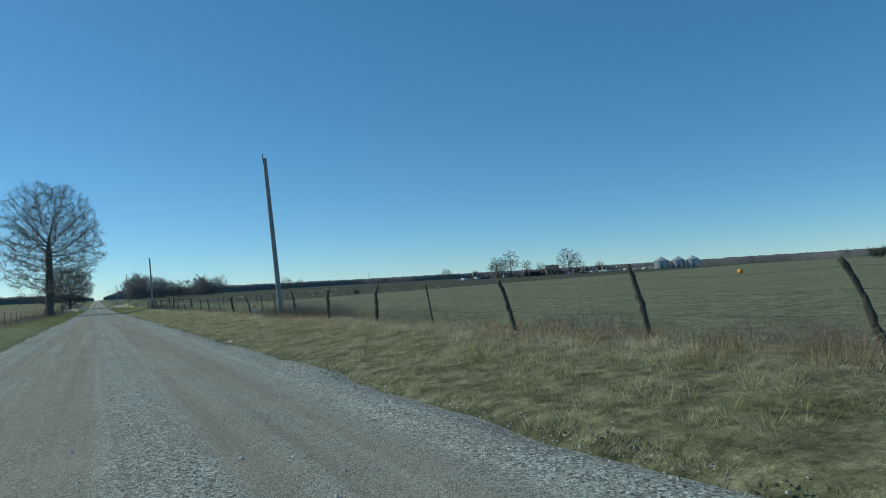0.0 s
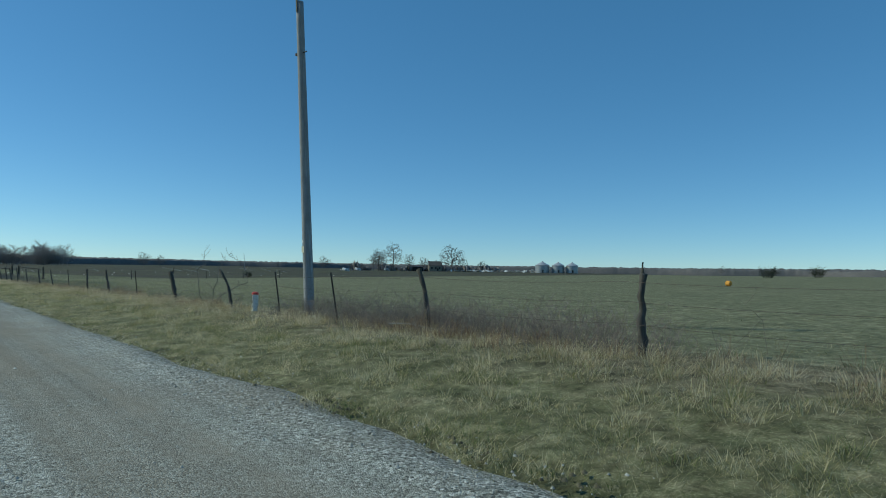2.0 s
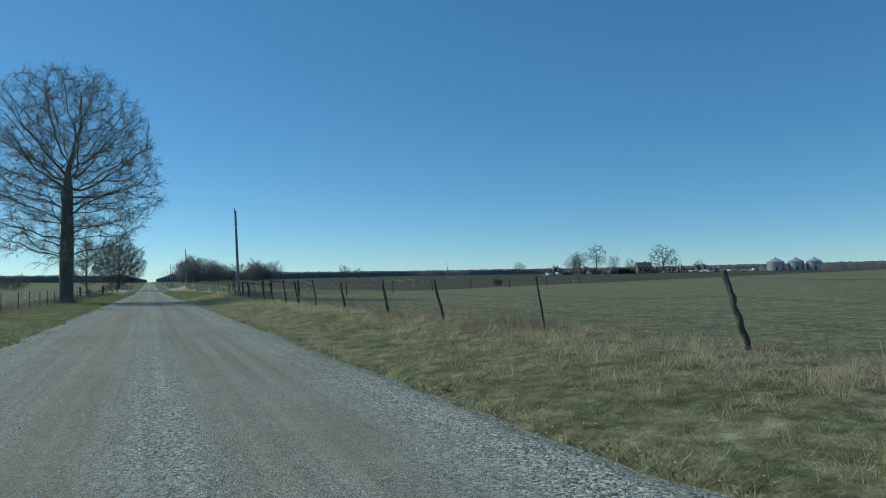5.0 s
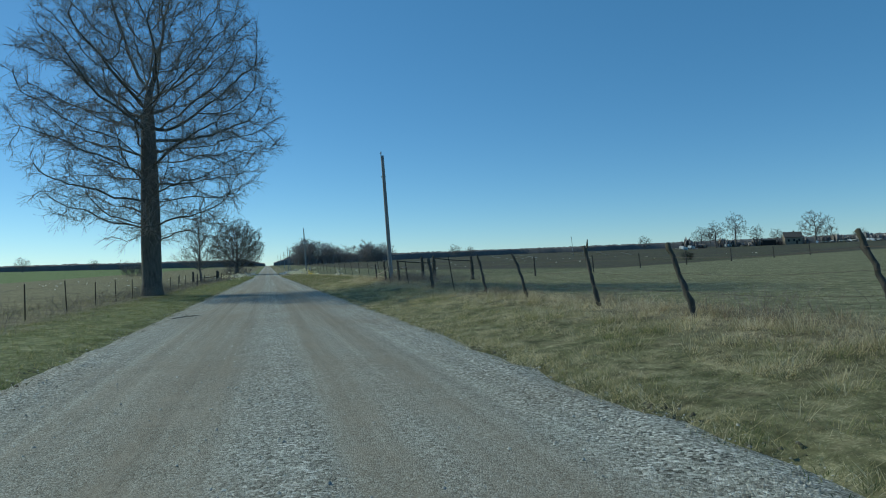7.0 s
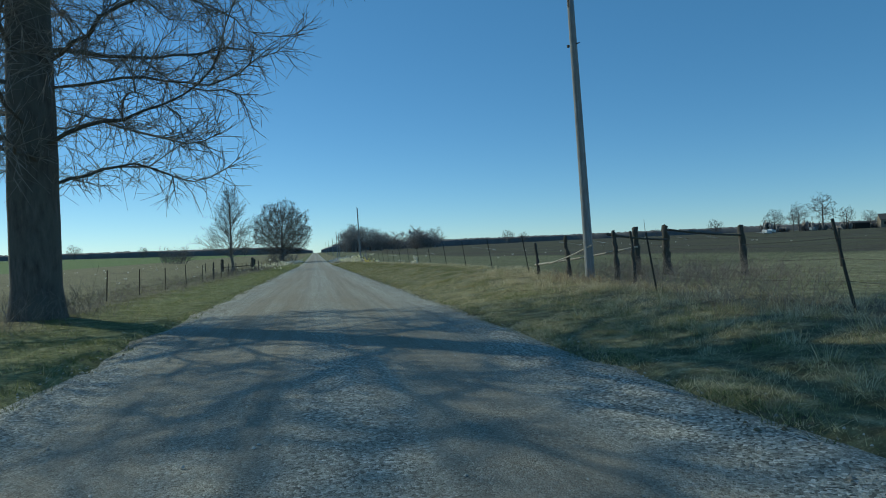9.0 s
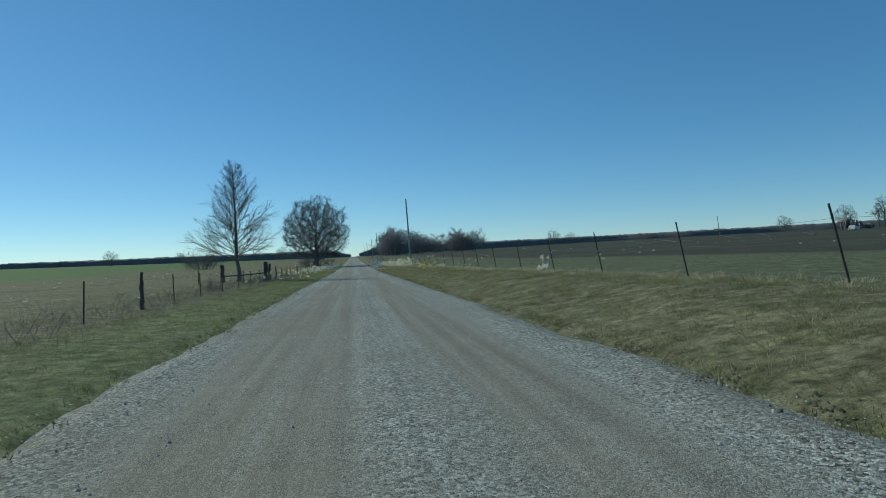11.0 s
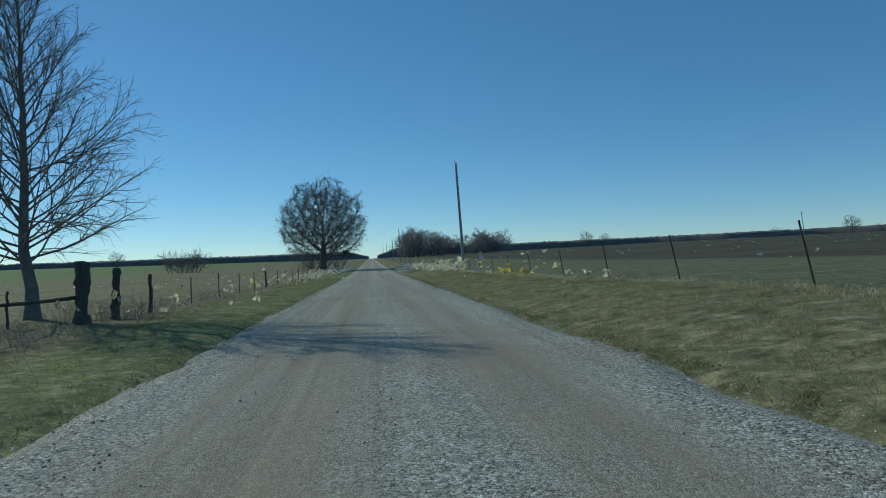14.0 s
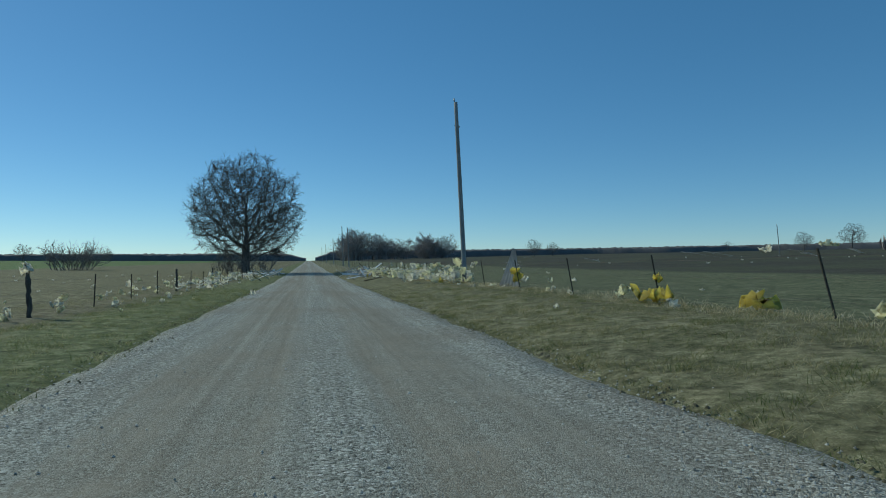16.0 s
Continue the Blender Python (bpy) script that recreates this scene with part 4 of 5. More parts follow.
# Corner bracing at the second pole: round brace posts with a rail between them, running off to the right.
corner = thing("corner_brace_fence", (0, 0, 0), "weathered corner posts with sagging brace rails at the field corner", "fence")
CORNER = [(7.75, 122.6, 1.15, 0.055), (10.9, 121.4, 1.6, 0.12), (8.0, 120.4, 1.35, 0.065), (8.45, 117.9, 1.4, 0.07), (8.2, 116.4, 1.4, 0.05), (11.55, 120.6, 1.68, 0.13), (14.3, 120.5, 1.68, 0.12), (9.4, 119.9, 1.1, 0.045), (20.0, 122.6, 1.5, 0.06), (26.5, 125.6, 1.4, 0.06), (33, 129.0, 1.4, 0.06), (40, 132.0, 1.4, 0.06), (48, 135.5, 1.4, 0.06), (57, 139.5, 1.4, 0.06), (66, 143.5, 1.4, 0.06)]
for i, (x, y, h, r_) in enumerate(CORNER):
    gnarled_post("post", 400 + i, corner, (x, y, ground(x, y) - 0.02), h, r_, (-0.05, 0.06), 0.02)


def rail(parent, a, b, radius=0.035, name="rail", mat=None):
    a, b = np.array(a, float), np.array(b, float)
    pts = [a + (b - a) * f + np.array([0, 0, -0.04 * math.sin(f * math.pi)]) for f in np.linspace(0, 1, 6)]
    v, q = tubes([(pts, [radius * 1.1, radius, radius * 1.05, radius * 0.95, radius, radius * 0.85])], 7)
    return mesh_object(name, v, [tuple(f) for f in q] + [tuple(range(6, -1, -1)), tuple(range(len(v) - 7, len(v)))], mat or M_POST, parent, smooth=True)


rail(corner, (8.5, 118.6, 1.65), (11.5, 120.5, 1.45))
rail(corner, (11.6, 120.65, 1.78), (14.3, 120.5, 1.5))
rail(corner, (7.7, 122.8, 0.75), (8.9, 117.6, 1.25), 0.03, mat=M_STICK)
rail(corner, (7.8, 121.6, 0.8), (8.1, 118.8, 1.35), 0.025, mat=M_STICK)
for hgt in (0.5, 0.9, 1.25):
    wire(corner, [(x, y, ground(x, y) + hgt) for x, y, _, _ in CORNER[5:7] + CORNER[8:]], seed=int(hgt * 90))

# Right side, second stretch: steel posts.
steel_fence = thing("fence", (0, 0, 0), "barbed wire fence on thin steel posts leaning over the verge", "fence", "roadside fences")
tops = []
rng = np.random.default_rng(4)
STEEL_Y = [126.3, 131.9, 137.6, 143.3, 149.3, 154.9, 160.6, 166.7, 172.3, 178.0, 183.7, 189.3, 195.0, 201.1, 206.7, 212.2, 217.8, 223.4, 233.5, 239, 245, 250.5, 256, 262, 268, 274, 280, 286, 292, 298, 304, 310, 316, 322]
for y in STEEL_Y:
    z = ground(8.5, y)
    steel_post(steel_fence, (8.62, y, z), 1.48 - 0.06 * smooth(155, 170, y) - 0.20 * smooth(185, 200, y), (-5 - 2 * rng.random(), -7 - 4 * rng.random()))
    tops.append((8.58, y, z))
for hgt in (0.4, 0.8, 1.18):
    wire(steel_fence, [(x - 0.1 * hgt, y + 0.14 * hgt, z + hgt - 0.1 * smooth(185, 200, y)) for x, y, z in tops], seed=int(hgt * 80))

# Left side.
left_fence = thing("fence", (0, 0, 0), "low wire fence on thin posts along the stubble field", "fence", "roadside fences")
tops = []
rng = np.random.default_rng(6)
LEFT = [(8 + 4.5 * i, "s") for i in range(20)] + [(98.5, "s"), (102.8, "s"), (107, "s"), (111, "s"), (115, "s"), (120.6, "s"), (125.2, "s"), (129.5, "s"), (134.3, "s"), (139.5, "s"), (144.9, "s"), (149.6, "w"), (153.5, "s"), (157.9, "s"), (162.9, "s"), (167.9, "s"), (172.7, "s"), (177.2, "s"), (187.4, "w"), (192.1, "s"), (196.8, "s"), (201.4, "s"), (205.9, "s"), (210.3, "c"), (215.5, "s"), (220.2, "s"), (224.9, "s"), (229.5, "w"), (234, "s"), (238.6, "s"), (243.2, "w"), (247.8, "s"), (252.4, "s"), (257, "s"), (261.5, "s"), (266, "s"), (270.5, "w"), (275, "s"), (279.5, "s"), (284, "s"), (288.5, "s"), (293, "s"), (298, "s"), (304, "s")]
for i, (y, sort) in enumerate(LEFT):
    z = ground(-7.0, y)
    if sort == "s":
        steel_post(left_fence, (-7.0, y, z), 1.08 + rng.normal(0, 0.03), (rng.normal(0, 1.5), rng.normal(0, 2)))
    else:
        gnarled_post("post", 700 + i, left_fence, (-7.0, y, z), 1.2, 0.062, (0.03, 0.03), 0.09 if sort == "c" else 0.02)
    tops.append((-7.0, y, z))
for hgt in (0.35, 0.65, 0.98):
    wire(left_fence, [(x, y, z + hgt) for x, y, z in tops], seed=int(hgt * 70))
left_corner = thing("corner_brace_fence", (0, 0, 0), "thick old corner posts joined by a brace rail", "fence")
gnarled_post("post", 801, left_corner, lay(-7.37, 183.4), 1.55, 0.17, (0.02, 0.02))
gnarled_post("post", 802, left_corner, lay(-7.34, 185.5), 1.45, 0.11, (0.04, 0.02))
gnarled_post("post", 803, left_corner, lay(-10.9, 183.6), 1.5, 0.18, (0.0, 0.02))
gnarled_post("post", 804, left_corner, lay(-12.9, 184.0), 1.1, 0.05, (0.0, 0.02))
rail(left_corner, (-7.5, 183.45, 0.75), (-10.75, 183.6, 0.62), 0.05)
gnarled_post("post", 805, left_corner, lay(-9.2, 183.5), 0.95, 0.035, (0.0, 0.02))

# ---- farmstead on the right skyline ----
def grain_bin(x, y, radius, wall):
    z = ground(x, y)
    ob = thing("grain_bin", (x, y, z), "round corrugated galvanised steel grain bin with a cone roof", "grain bin", "grain bins")
    v, f = [], []
    n, rows_ = 36, 28
    for j in range(rows_ + 1):
        for i in range(n):
            a = i * 2 * math.pi / n
            r = radius + (0.06 if j % 2 else 0.0)
            v.append((r * math.cos(a), r * math.sin(a), wall * j / rows_))
    for j in range(rows_):
        for i in range(n):
            f.append((j * n + i, j * n + (i + 1) % n, (j + 1) * n + (i + 1) % n, (j + 1) * n + i))
    mesh_object("wall", v, f, M_GALV, ob, smooth=True)
    bm = bmesh.new()
    bmesh.ops.create_cone(bm, cap_ends=True, segments=n, radius1=radius + 0.25, radius2=0.5, depth=radius * 0.52, matrix=Matrix.Translation((0, 0, wall + radius * 0.26)))
    for i in range(18):
        a = i * 2 * math.pi / 18
        box(bm, 0.52 * radius * math.cos(a), 0.52 * radius * math.sin(a), wall + radius * 0.27, radius * 1.0, 0.06, 0.08, Matrix.Rotation(a, 4, "Z") @ Matrix.Rotation(math.atan(0.52 * radius / (radius - 0.25)), 4, "Y"))
    part("roof", bm, M_ROOFCONE, ob, "ribbed pale steel cone roof")
    bm = bmesh.new()
    bmesh.ops.create_cone(bm, cap_ends=True, segments=16, radius1=0.55, radius2=0.35, depth=0.6, matrix=Matrix.Translation((0, 0, wall + radius * 0.52 + 0.25)))
    part("cap", bm, M_GALV, ob)
    bm = bmesh.new()
    box(bm, -radius * 0.72, -radius * 0.76, 1.2, 1.0, 0.12, 1.9, Matrix.Rotation(radians(-43), 4, "Z"))
    part("door", bm, M_STEEL, ob)


grain_bin(356, 341, 5.0, 5.4)
grain_bin(364, 333, 4.4, 5.4)
grain_bin(371, 326, 4.2, 5.4)


def farmhouse(x, y, rz):
    z = ground(x, y)
    ob = thing("farmhouse", (x, y, z), "small tan farmhouse with its roof torn open by the storm", "house", rz=rz)
    bm = bmesh.new()
    box(bm, 0, 0, 2.0, 9.5, 8.0, 4.6)
    part("wall", bm, M_HOUSEWALL, ob)
    for sx in (-1, 1):
        bm = bmesh.new()
        vs = [bm.verts.new(c) for c in ((sx * 4.6, -4.0, 4.3), (sx * 4.6, 4.0, 4.3), (sx * 4.6, 0, 7.4), (sx * 4.75, -4.0, 4.3), (sx * 4.75, 4.0, 4.3), (sx * 4.75, 0, 7.4))]
        for f in ((0, 1, 2), (3, 4, 5), (0, 1, 4, 3), (1, 2, 5, 4), (2, 0, 3, 5)):
            bm.faces.new([vs[i] for i in f])
        part("gable", bm, M_HOUSEWALL, ob)
    for sy, cut in ((-1, 0.0), (1, 3.4)):
        bm = bmesh.new()
        rot = Matrix.Rotation(sy * -math.atan2(3.3, 4.3), 4, "X")
        box(bm, cut / 2, sy * 2.15, 5.85, 10.4 - cut, 5.5, 0.22, rot)
        part("roof", bm, M_SHINGLE, ob, "dark shingle roof slope")
    for i in range(4):
        bm = bmesh.new()
        box(bm, -4.2 + 1.1 * i, 2.1, 5.8, 0.12, 5.0, 0.16, Matrix.Rotation(-math.atan2(3.3, 4.3), 4, "X"))
        part("rafter", bm, M_BOARD, ob, "bare splintered rafter")
    for wx in (-2.8, 0.2, 3.0):
        bm = bmesh.new()
        box(bm, wx, -4.02, 2.4, 1.0, 0.1, 1.5)
        part("window", bm, M_DARKHOLE, ob, "dark broken window")
    bm = bmesh.new()
    box(bm, 1.7, -4.03, 1.2, 1.0, 0.1, 2.1)
    part("door", bm, M_DARKHOLE, ob)
    bm = bmesh.new()
    box(bm, 1.0, 0.4, 7.2, 0.8, 0.8, 2.2)
    part("chimney", bm, M_POST, ob, "dark brick chimney")


farmhouse(311, 409, radians(-30))
shed = thing("shed", lay(300.5, 417), "low dark farm shed behind the bare trees", "shed", rz=radians(-25))
bm = bmesh.new()
box(bm, 0, 0, 1.6, 7.5, 5, 3.4)
part("wall", bm, M_DARKHOLE, shed)
bm = bmesh.new()
box(bm, 0, 0, 3.4, 8.0, 5.6, 0.25, Matrix.Rotation(radians(8), 4, "X"))
part("roof", bm, M_SHINGLE, shed)

# ---- storm litter ----
def crumpled(seed, w, d, h, curl, n=11):
    """A torn wad of glass wool or wrap: a thick ragged-edged sheet, puckered and folded on itself."""
    r = np.random.default_rng(seed)
    off = r.random(3) * 50
    top, bot = [], []
    for j in range(n):
        for i in range(n):
            u, v = 2 * i / (n - 1) - 1, 2 * j / (n - 1) - 1
            px, py = u * math.sqrt(1 - v * v / 2), v * math.sqrt(1 - u * u / 2)
            a = math.atan2(py, px)
            ragged = 1 + 0.55 * noise.noise(Vector((1.6 * math.cos(a) + off[0], 1.6 * math.sin(a), 1.0))) + 0.3 * noise.noise(Vector((4 * math.cos(a) + off[1], 4 * math.sin(a), 5.0)))
            x = 0.5 * w * px * ragged + 0.09 * noise.noise(Vector((u * 3 + off[2], v * 3, 7.0)))
            y = 0.5 * d * py * ragged + 0.09 * noise.noise(Vector((u * 3 + off[0], v * 3, 17.0)))
            z = h * (0.45 + 0.8 * noise.noise(Vector((u * 1.3 + off[1], v * 1.3, 3.0))) + 0.7 * noise.noise(Vector((u * 3.1 + off[2], v * 3.1, 9.0))) + 0.3 * noise.noise(Vector((u * 7 + off[0], v * 7, 2.0))))
            b = curl * 2.2 * x
            p = Vector((x * math.cos(b), y, max(-0.02, z) + abs(x) * abs(math.sin(b)) * 0.9))
            t = 0.05 * (1 - 0.7 * max(abs(u), abs(v))) + 0.006
            top.append(p + Vector((0, 0, t)))
            bot.append(p - Vector((0, 0, t * 0.6)))
    V = top + bot
    N = n * n
    F = []
    for j in range(n - 1):
        for i in range(n - 1):
            a = j * n + i
            F.append((a, a + 1, a + n + 1, a + n))
            F.append((N + a, N + a + n, N + a + n + 1, N + a + 1))
    rim = [i for i in range(n)] + [j * n + n - 1 for j in range(1, n)] + [(n - 1) * n + i for i in range(n - 2, -1, -1)] + [j * n for j in range(n - 2, 0, -1)]
    for a, b in zip(rim, rim[1:] + rim[:1]):
        F.append((a, N + a, N + b, b))
    me = bpy.data.meshes.new("insulation_scrap")
    me.from_pydata([tuple(p) for p in V], [], F)
    me.polygons.foreach_set("use_smooth", [True] * len(me.polygons))
    return me


SCRAPS = {}
for key, mat_ in (("yellow", M_YELLOW), ("pale", M_PALE), ("white", M_WHITE)):
    SCRAPS[key] = []
    for i in range(6):
        me = crumpled(900 + i, 1.05, 0.7 + 0.12 * (i % 3), 0.46, 0.5 + 0.35 * (i % 4), 9)
        me.materials.append(mat_)
        SCRAPS[key].append(me)
SCRAP_LABEL = {"yellow": "torn yellow glass wool insulation", "pale": "torn pale yellow glass wool", "white": "crumpled white building wrap"}


def scrap(sort, x, y, size, z=None, tilt=(0, 0), hung=False, pick=0, flat=1.0, where="lying in the grass"):
    me = SCRAPS[sort][pick % 6]
    ob = new("insulation_scrap", me)
    ob.location = (x, y, ground(x, y) + 0.02 if z is None else z)
    ob.rotation_euler = (tilt[0], tilt[1], (pick * 1.7 + x * 3 + y) % 6.28)
    ob.scale = (size, size, size * flat)
    return tagged(ob, SCRAP_LABEL[sort] + (" caught on the fence wire" if hung else " " + where), "insulation", "storm litter")


# Larger pieces that can be told apart.
scrap("yellow", 8.25, 206.4, 1.0, pick=0, flat=0.75)
scrap("yellow", 8.7, 203.2, 0.85, pick=2, flat=0.5)
for sort, y, z, size, pick in (("pale", 208.4, 0.38, 0.45, 2), ("pale", 200.0, 0.42, 0.42, 3), ("white", 197.6, 1.5, 0.34, 0), ("pale", 195.6, 0.75, 0.40, 2), ("pale", 194.0, 0.45, 0.40, 1), ("pale", 191.4, 0.48, 0.40, 5), ("white", 189.3, 0.62, 0.26, 4), ("white", 189.1, 0.45, 0.30, 2), ("white", 216.7, 0.62, 0.36, 1), ("pale", 213.9, 0.62, 0.28, 5), ("white", 202.6, 1.45, 0.26, 4), ("white", 224.9, 1.15, 0.44, 3)):
    scrap(sort, 8.5, y, size, z=z, tilt=(0.3, 0.25), hung=True, pick=pick, flat=0.8)
scrap("white", 6.3, 187.2, 0.18, pick=3)
scrap("white", 5.6, 206.0, 0.16, pick=1)
scrap("yellow", 8.55, 206.7, 0.30, z=0.8, tilt=(0.3, 0.3), hung=True, pick=1)
scrap("pale", 8.5, 201.1, 0.36, z=1.5, tilt=(0.1, 0.1), hung=True, pick=0, flat=0.5)
scrap("white", 8.3, 155.5, 0.6, pick=4)
scrap("white", 8.35, 155.7, 0.5, z=0.85, tilt=(0.5, 0.2), hung=True, pick=1)
scrap("yellow", 8.6, 218.8, 0.62, z=0.75, tilt=(1.2, 0), hung=True, pick=5)
rng = np.random.default_rng(13)
# On and below the wire, right side, thicker with distance.
for i in range(15):
    y = 203 + 21 * rng.random()
    hung = rng.random() < 0.25 and y > 213
    scrap("pale" if rng.random() < 0.5 else "white", 8.5 + rng.normal(0, 0.12 if hung else 0.7), y, 0.13 + 0.2 * rng.random(), z=ground(8.5, y) + (0.3 + 0.5 * rng.random()) if hung else None, tilt=(rng.normal(1.2, 0.4) if hung else rng.normal(0, 0.5), rng.normal(0, 0.5)), hung=hung, pick=i)
for i in range(120):
    y = 226 + 34 * rng.random() ** 1.5
    hung = rng.random() < (0.6 if 229 < y < 238 else 0.3)
    scrap("yellow" if i % 11 == 0 else ("pale", "white")[i % 2], (8.4 if hung else 7.4) + rng.normal(0, 0.3 if hung else 0.9), y, 0.24 + 0.4 * rng.random(), z=ground(8.5, y) + (0.25 + 0.95 * rng.random()) if hung else ground(7.4, y) + 0.45 * rng.random() ** 2, tilt=(rng.normal(1.2, 0.4) if hung else rng.normal(0, 0.5), rng.normal(0, 0.5)), hung=hung, pick=i)
# Left side.
for i in range(170):
    y = 176 + 90 * rng.random() ** 0.75
    hung = rng.random() < 0.25
    scrap("white" if rng.random() < 0.5 else "pale", -7.0 + (rng.normal(0, 0.12) if hung else rng.normal(-0.8, 1.6)), y, 0.10 + 0.2 * rng.random() + (0.22 if y > 240 else 0), z=0.2 + 0.6 * rng.random() if hung else None, tilt=(rng.normal(1.2, 0.4) if hung else rng.normal(0, 0.5), rng.normal(0, 0.5)), hung=hung, pick=i)
scrap("white", -7.0, 210.3, 0.36, z=1.18, tilt=(0.3, 0.2), hung=True, pick=2)
scrap("pale", -7.0, 205.0, 0.3, z=0.6, tilt=(1.3, 0.2), hung=True, pick=1)
scrap("pale", -7.0, 204.6, 0.3, z=0.3, tilt=(1.0, 0.2), hung=True, pick=3)
scrap("yellow", -7.1, 207.3, 0.3, z=0.45, tilt=(0.4, 0.2), hung=True, pick=4)


def blown(name, label, spots, material=None, heap=0.0):
    """Scraps too far out to pick apart, joined."""
    r = np.random.default_rng(len(spots))
    low = [crumpled(950 + i, 1.0, 0.6, 0.3, 0.6, 5) for i in range(6)]
    src = [np.array([v.co[:] for v in me.vertices]) for me in low]
    quads = np.array([p.vertices[:] for p in low[0].polygons])
    V, Q, n = [], [], 0
    for k, (x, y, size) in enumerate(spots):
        a = r.random() * 6.3
        rot = np.array([[math.cos(a), -math.sin(a), 0], [math.sin(a), math.cos(a), 0], [0, 0, 0.7]])
        v = src[k % 6] * size @ rot.T + [x, y, ground(x, y) + 0.02 + heap * r.random()]
        V.append(v), Q.append(quads + n)
        n += len(v)
    tagged(array_object(name, np.concatenate(V), np.concatenate(Q), np.zeros((0, 3)), material or M_WHITE, smooth=True), label, "litter", kind="stuff")


blown("heaped_wool", "heaped scraps of pale glass wool under the wire", [(7.3 + 0.9 * rng.normal(), 230 + 42 * rng.random(), 0.25 + 0.45 * rng.random()) for _ in range(150)], M_PALE, 0.5)
blown("heaped_wrap", "heaped scraps of white wrap under the wire", [(7.5 + 0.8 * rng.normal(), 228 + 44 * rng.random(), 0.25 + 0.4 * rng.random()) for _ in range(110)], None, 0.6)
blown("fence_litter", "white scraps of wrap caught along the low fence", [(-7.2 + 1.0 * rng.normal(), 228 + 58 * rng.random(), 0.2 + 0.35 * rng.random()) for _ in range(150)], None, 0.3)
blown("stubble_litter", "white scraps of wrap blown across the stubble", [(-9 - 45 * rng.random() ** 1.5, 140 + 150 * rng.random(), 0.15 + 0.3 * rng.random()) for _ in range(75)])
blown("field_litter", "white scraps of wrap blown across the dark field", [(11 + 110 * rng.random() ** 1.3, 190 + 190 * rng.random(), 0.25 + 0.5 * rng.random()) for _ in range(50)])


def sheet_metal(name, at, w, l, bend, rot, label, mat_, ribs=True, taper=0.35):
    """A buckled length of ribbed sheet."""
    bm = bmesh.new()
    n, k = 25, 12
    grid = []
    for j in range(k):
        row = []
        for i in range(n):
            u, v = i / (n - 1) - 0.5, j / (k - 1)
            rib = 0.014 if ribs and i % 4 < 2 else 0.0
            z = rib + bend * math.sin(v * 2.6 + u) + 0.5 * bend * u * v
            row.append(bm.verts.new((u * w * (1 - taper * v) + 0.18 * w * taper * v, v * l, z)))
        grid.append(row)
    for j in range(k - 1):
        for i in range(n - 1):
            bm.faces.new((grid[j][i], grid[j][i + 1], grid[j + 1][i + 1], grid[j + 1][i]))
    bmesh.ops.solidify(bm, geom=bm.faces[:], thickness=0.004)
    me = bpy.data.meshes.new(name)
    bm.to_mesh(me)
    bm.free()
    me.materials.append(mat_)
    ob = new(name, me)
    ob.location = at
    ob.rotation_euler = [radians(a) for a in rot]
    return tagged(ob, label, "sheet metal", "storm litter")


sheet_metal("metal_sheet", (8.75, 219.8, ground(8.7, 220) - 0.02), 0.95, 1.75, 0.10, (84, 8, 12), "tall buckled grey metal sheet standing against the fence", M_SHEET, True, 0.8)
for x, y, w, l, a in ((103, 343, 2.2, 9.0, 70), (147, 362, 1.5, 8.0, 95), (124, 366, 2.0, 8.5, 60), (150, 346, 1.5, 7.0, 110), (226, 398, 3.0, 6.0, 20), (110, 347, 1.5, 5.0, 80), (143, 314, 1.6, 5.5, 100), (64, 329, 0.8, 3.5, 85), (37, 303, 0.8, 3.0, 100), (82, 420, 1.5, 5, 90), (251, 419, 2.5, 6, 40), (96, 300, 1, 5, 96)):
    sheet_metal("roof_sheet", (x, y, ground(x, y) + 0.15), w, l, 0.22, (9, 3, a), "pale roofing sheet flung out into the field", M_SIDING, False)


def plank(name, at, l, w, t, rot, label, mat_):
    bm = bmesh.new()
    box(bm, 0, 0, 0, l, w, t)
    bmesh.ops.bevel(bm, geom=bm.edges[:], offset=t * 0.15, segments=1, affect="EDGES")
    for v in bm.verts:
        v.co.z += 0.05 * l * 0.1 * math.sin(v.co.x * 1.3)
    me = bpy.data.meshes.new(name)
    bm.to_mesh(me)
    bm.free()
    me.materials.append(mat_)
    ob = new(name, me)
    ob.location, ob.rotation_euler = at, rot
    return tagged(ob, label, "debris", "storm litter")


# Heaps of siding, boards and wool on both shoulders under the round tree.
for i in range(60):
    x, y = 5.6 + 1.1 * rng.normal(), 262 + 9 * rng.normal()
    x = max(3.9, x)
    z = ground(x, y) + 0.1 + 0.55 * rng.random() * math.exp(-((y - 262) / 9) ** 2)
    plank("siding_strip", (x, y, z), 1.0 + 2.2 * rng.random(), 0.14 + 0.12 * rng.random(), 0.025, (rng.normal(0, 0.35), rng.normal(0, 0.28), rng.normal(0.3, 0.7)), "bent strip of siding heaped on the grassy shoulder", M_SIDING if rng.random() < 0.6 else M_BOARD)
for i in range(46):
    x, y = -4.6 + 0.9 * rng.normal(), 272 + 8 * rng.normal()
    x = min(-3.7, x)
    z = ground(x, y) + 0.1 + 0.4 * rng.random()
    plank("siding_strip", (x, y, z), 0.8 + 1.8 * rng.random(), 0.12 + 0.12 * rng.random(), 0.025, (rng.normal(0, 0.35), rng.normal(0, 0.3), rng.normal(0.2, 0.7)), "bent strip of siding heaped on the grassy shoulder", M_SIDING if rng.random() < 0.55 else M_BOARD)
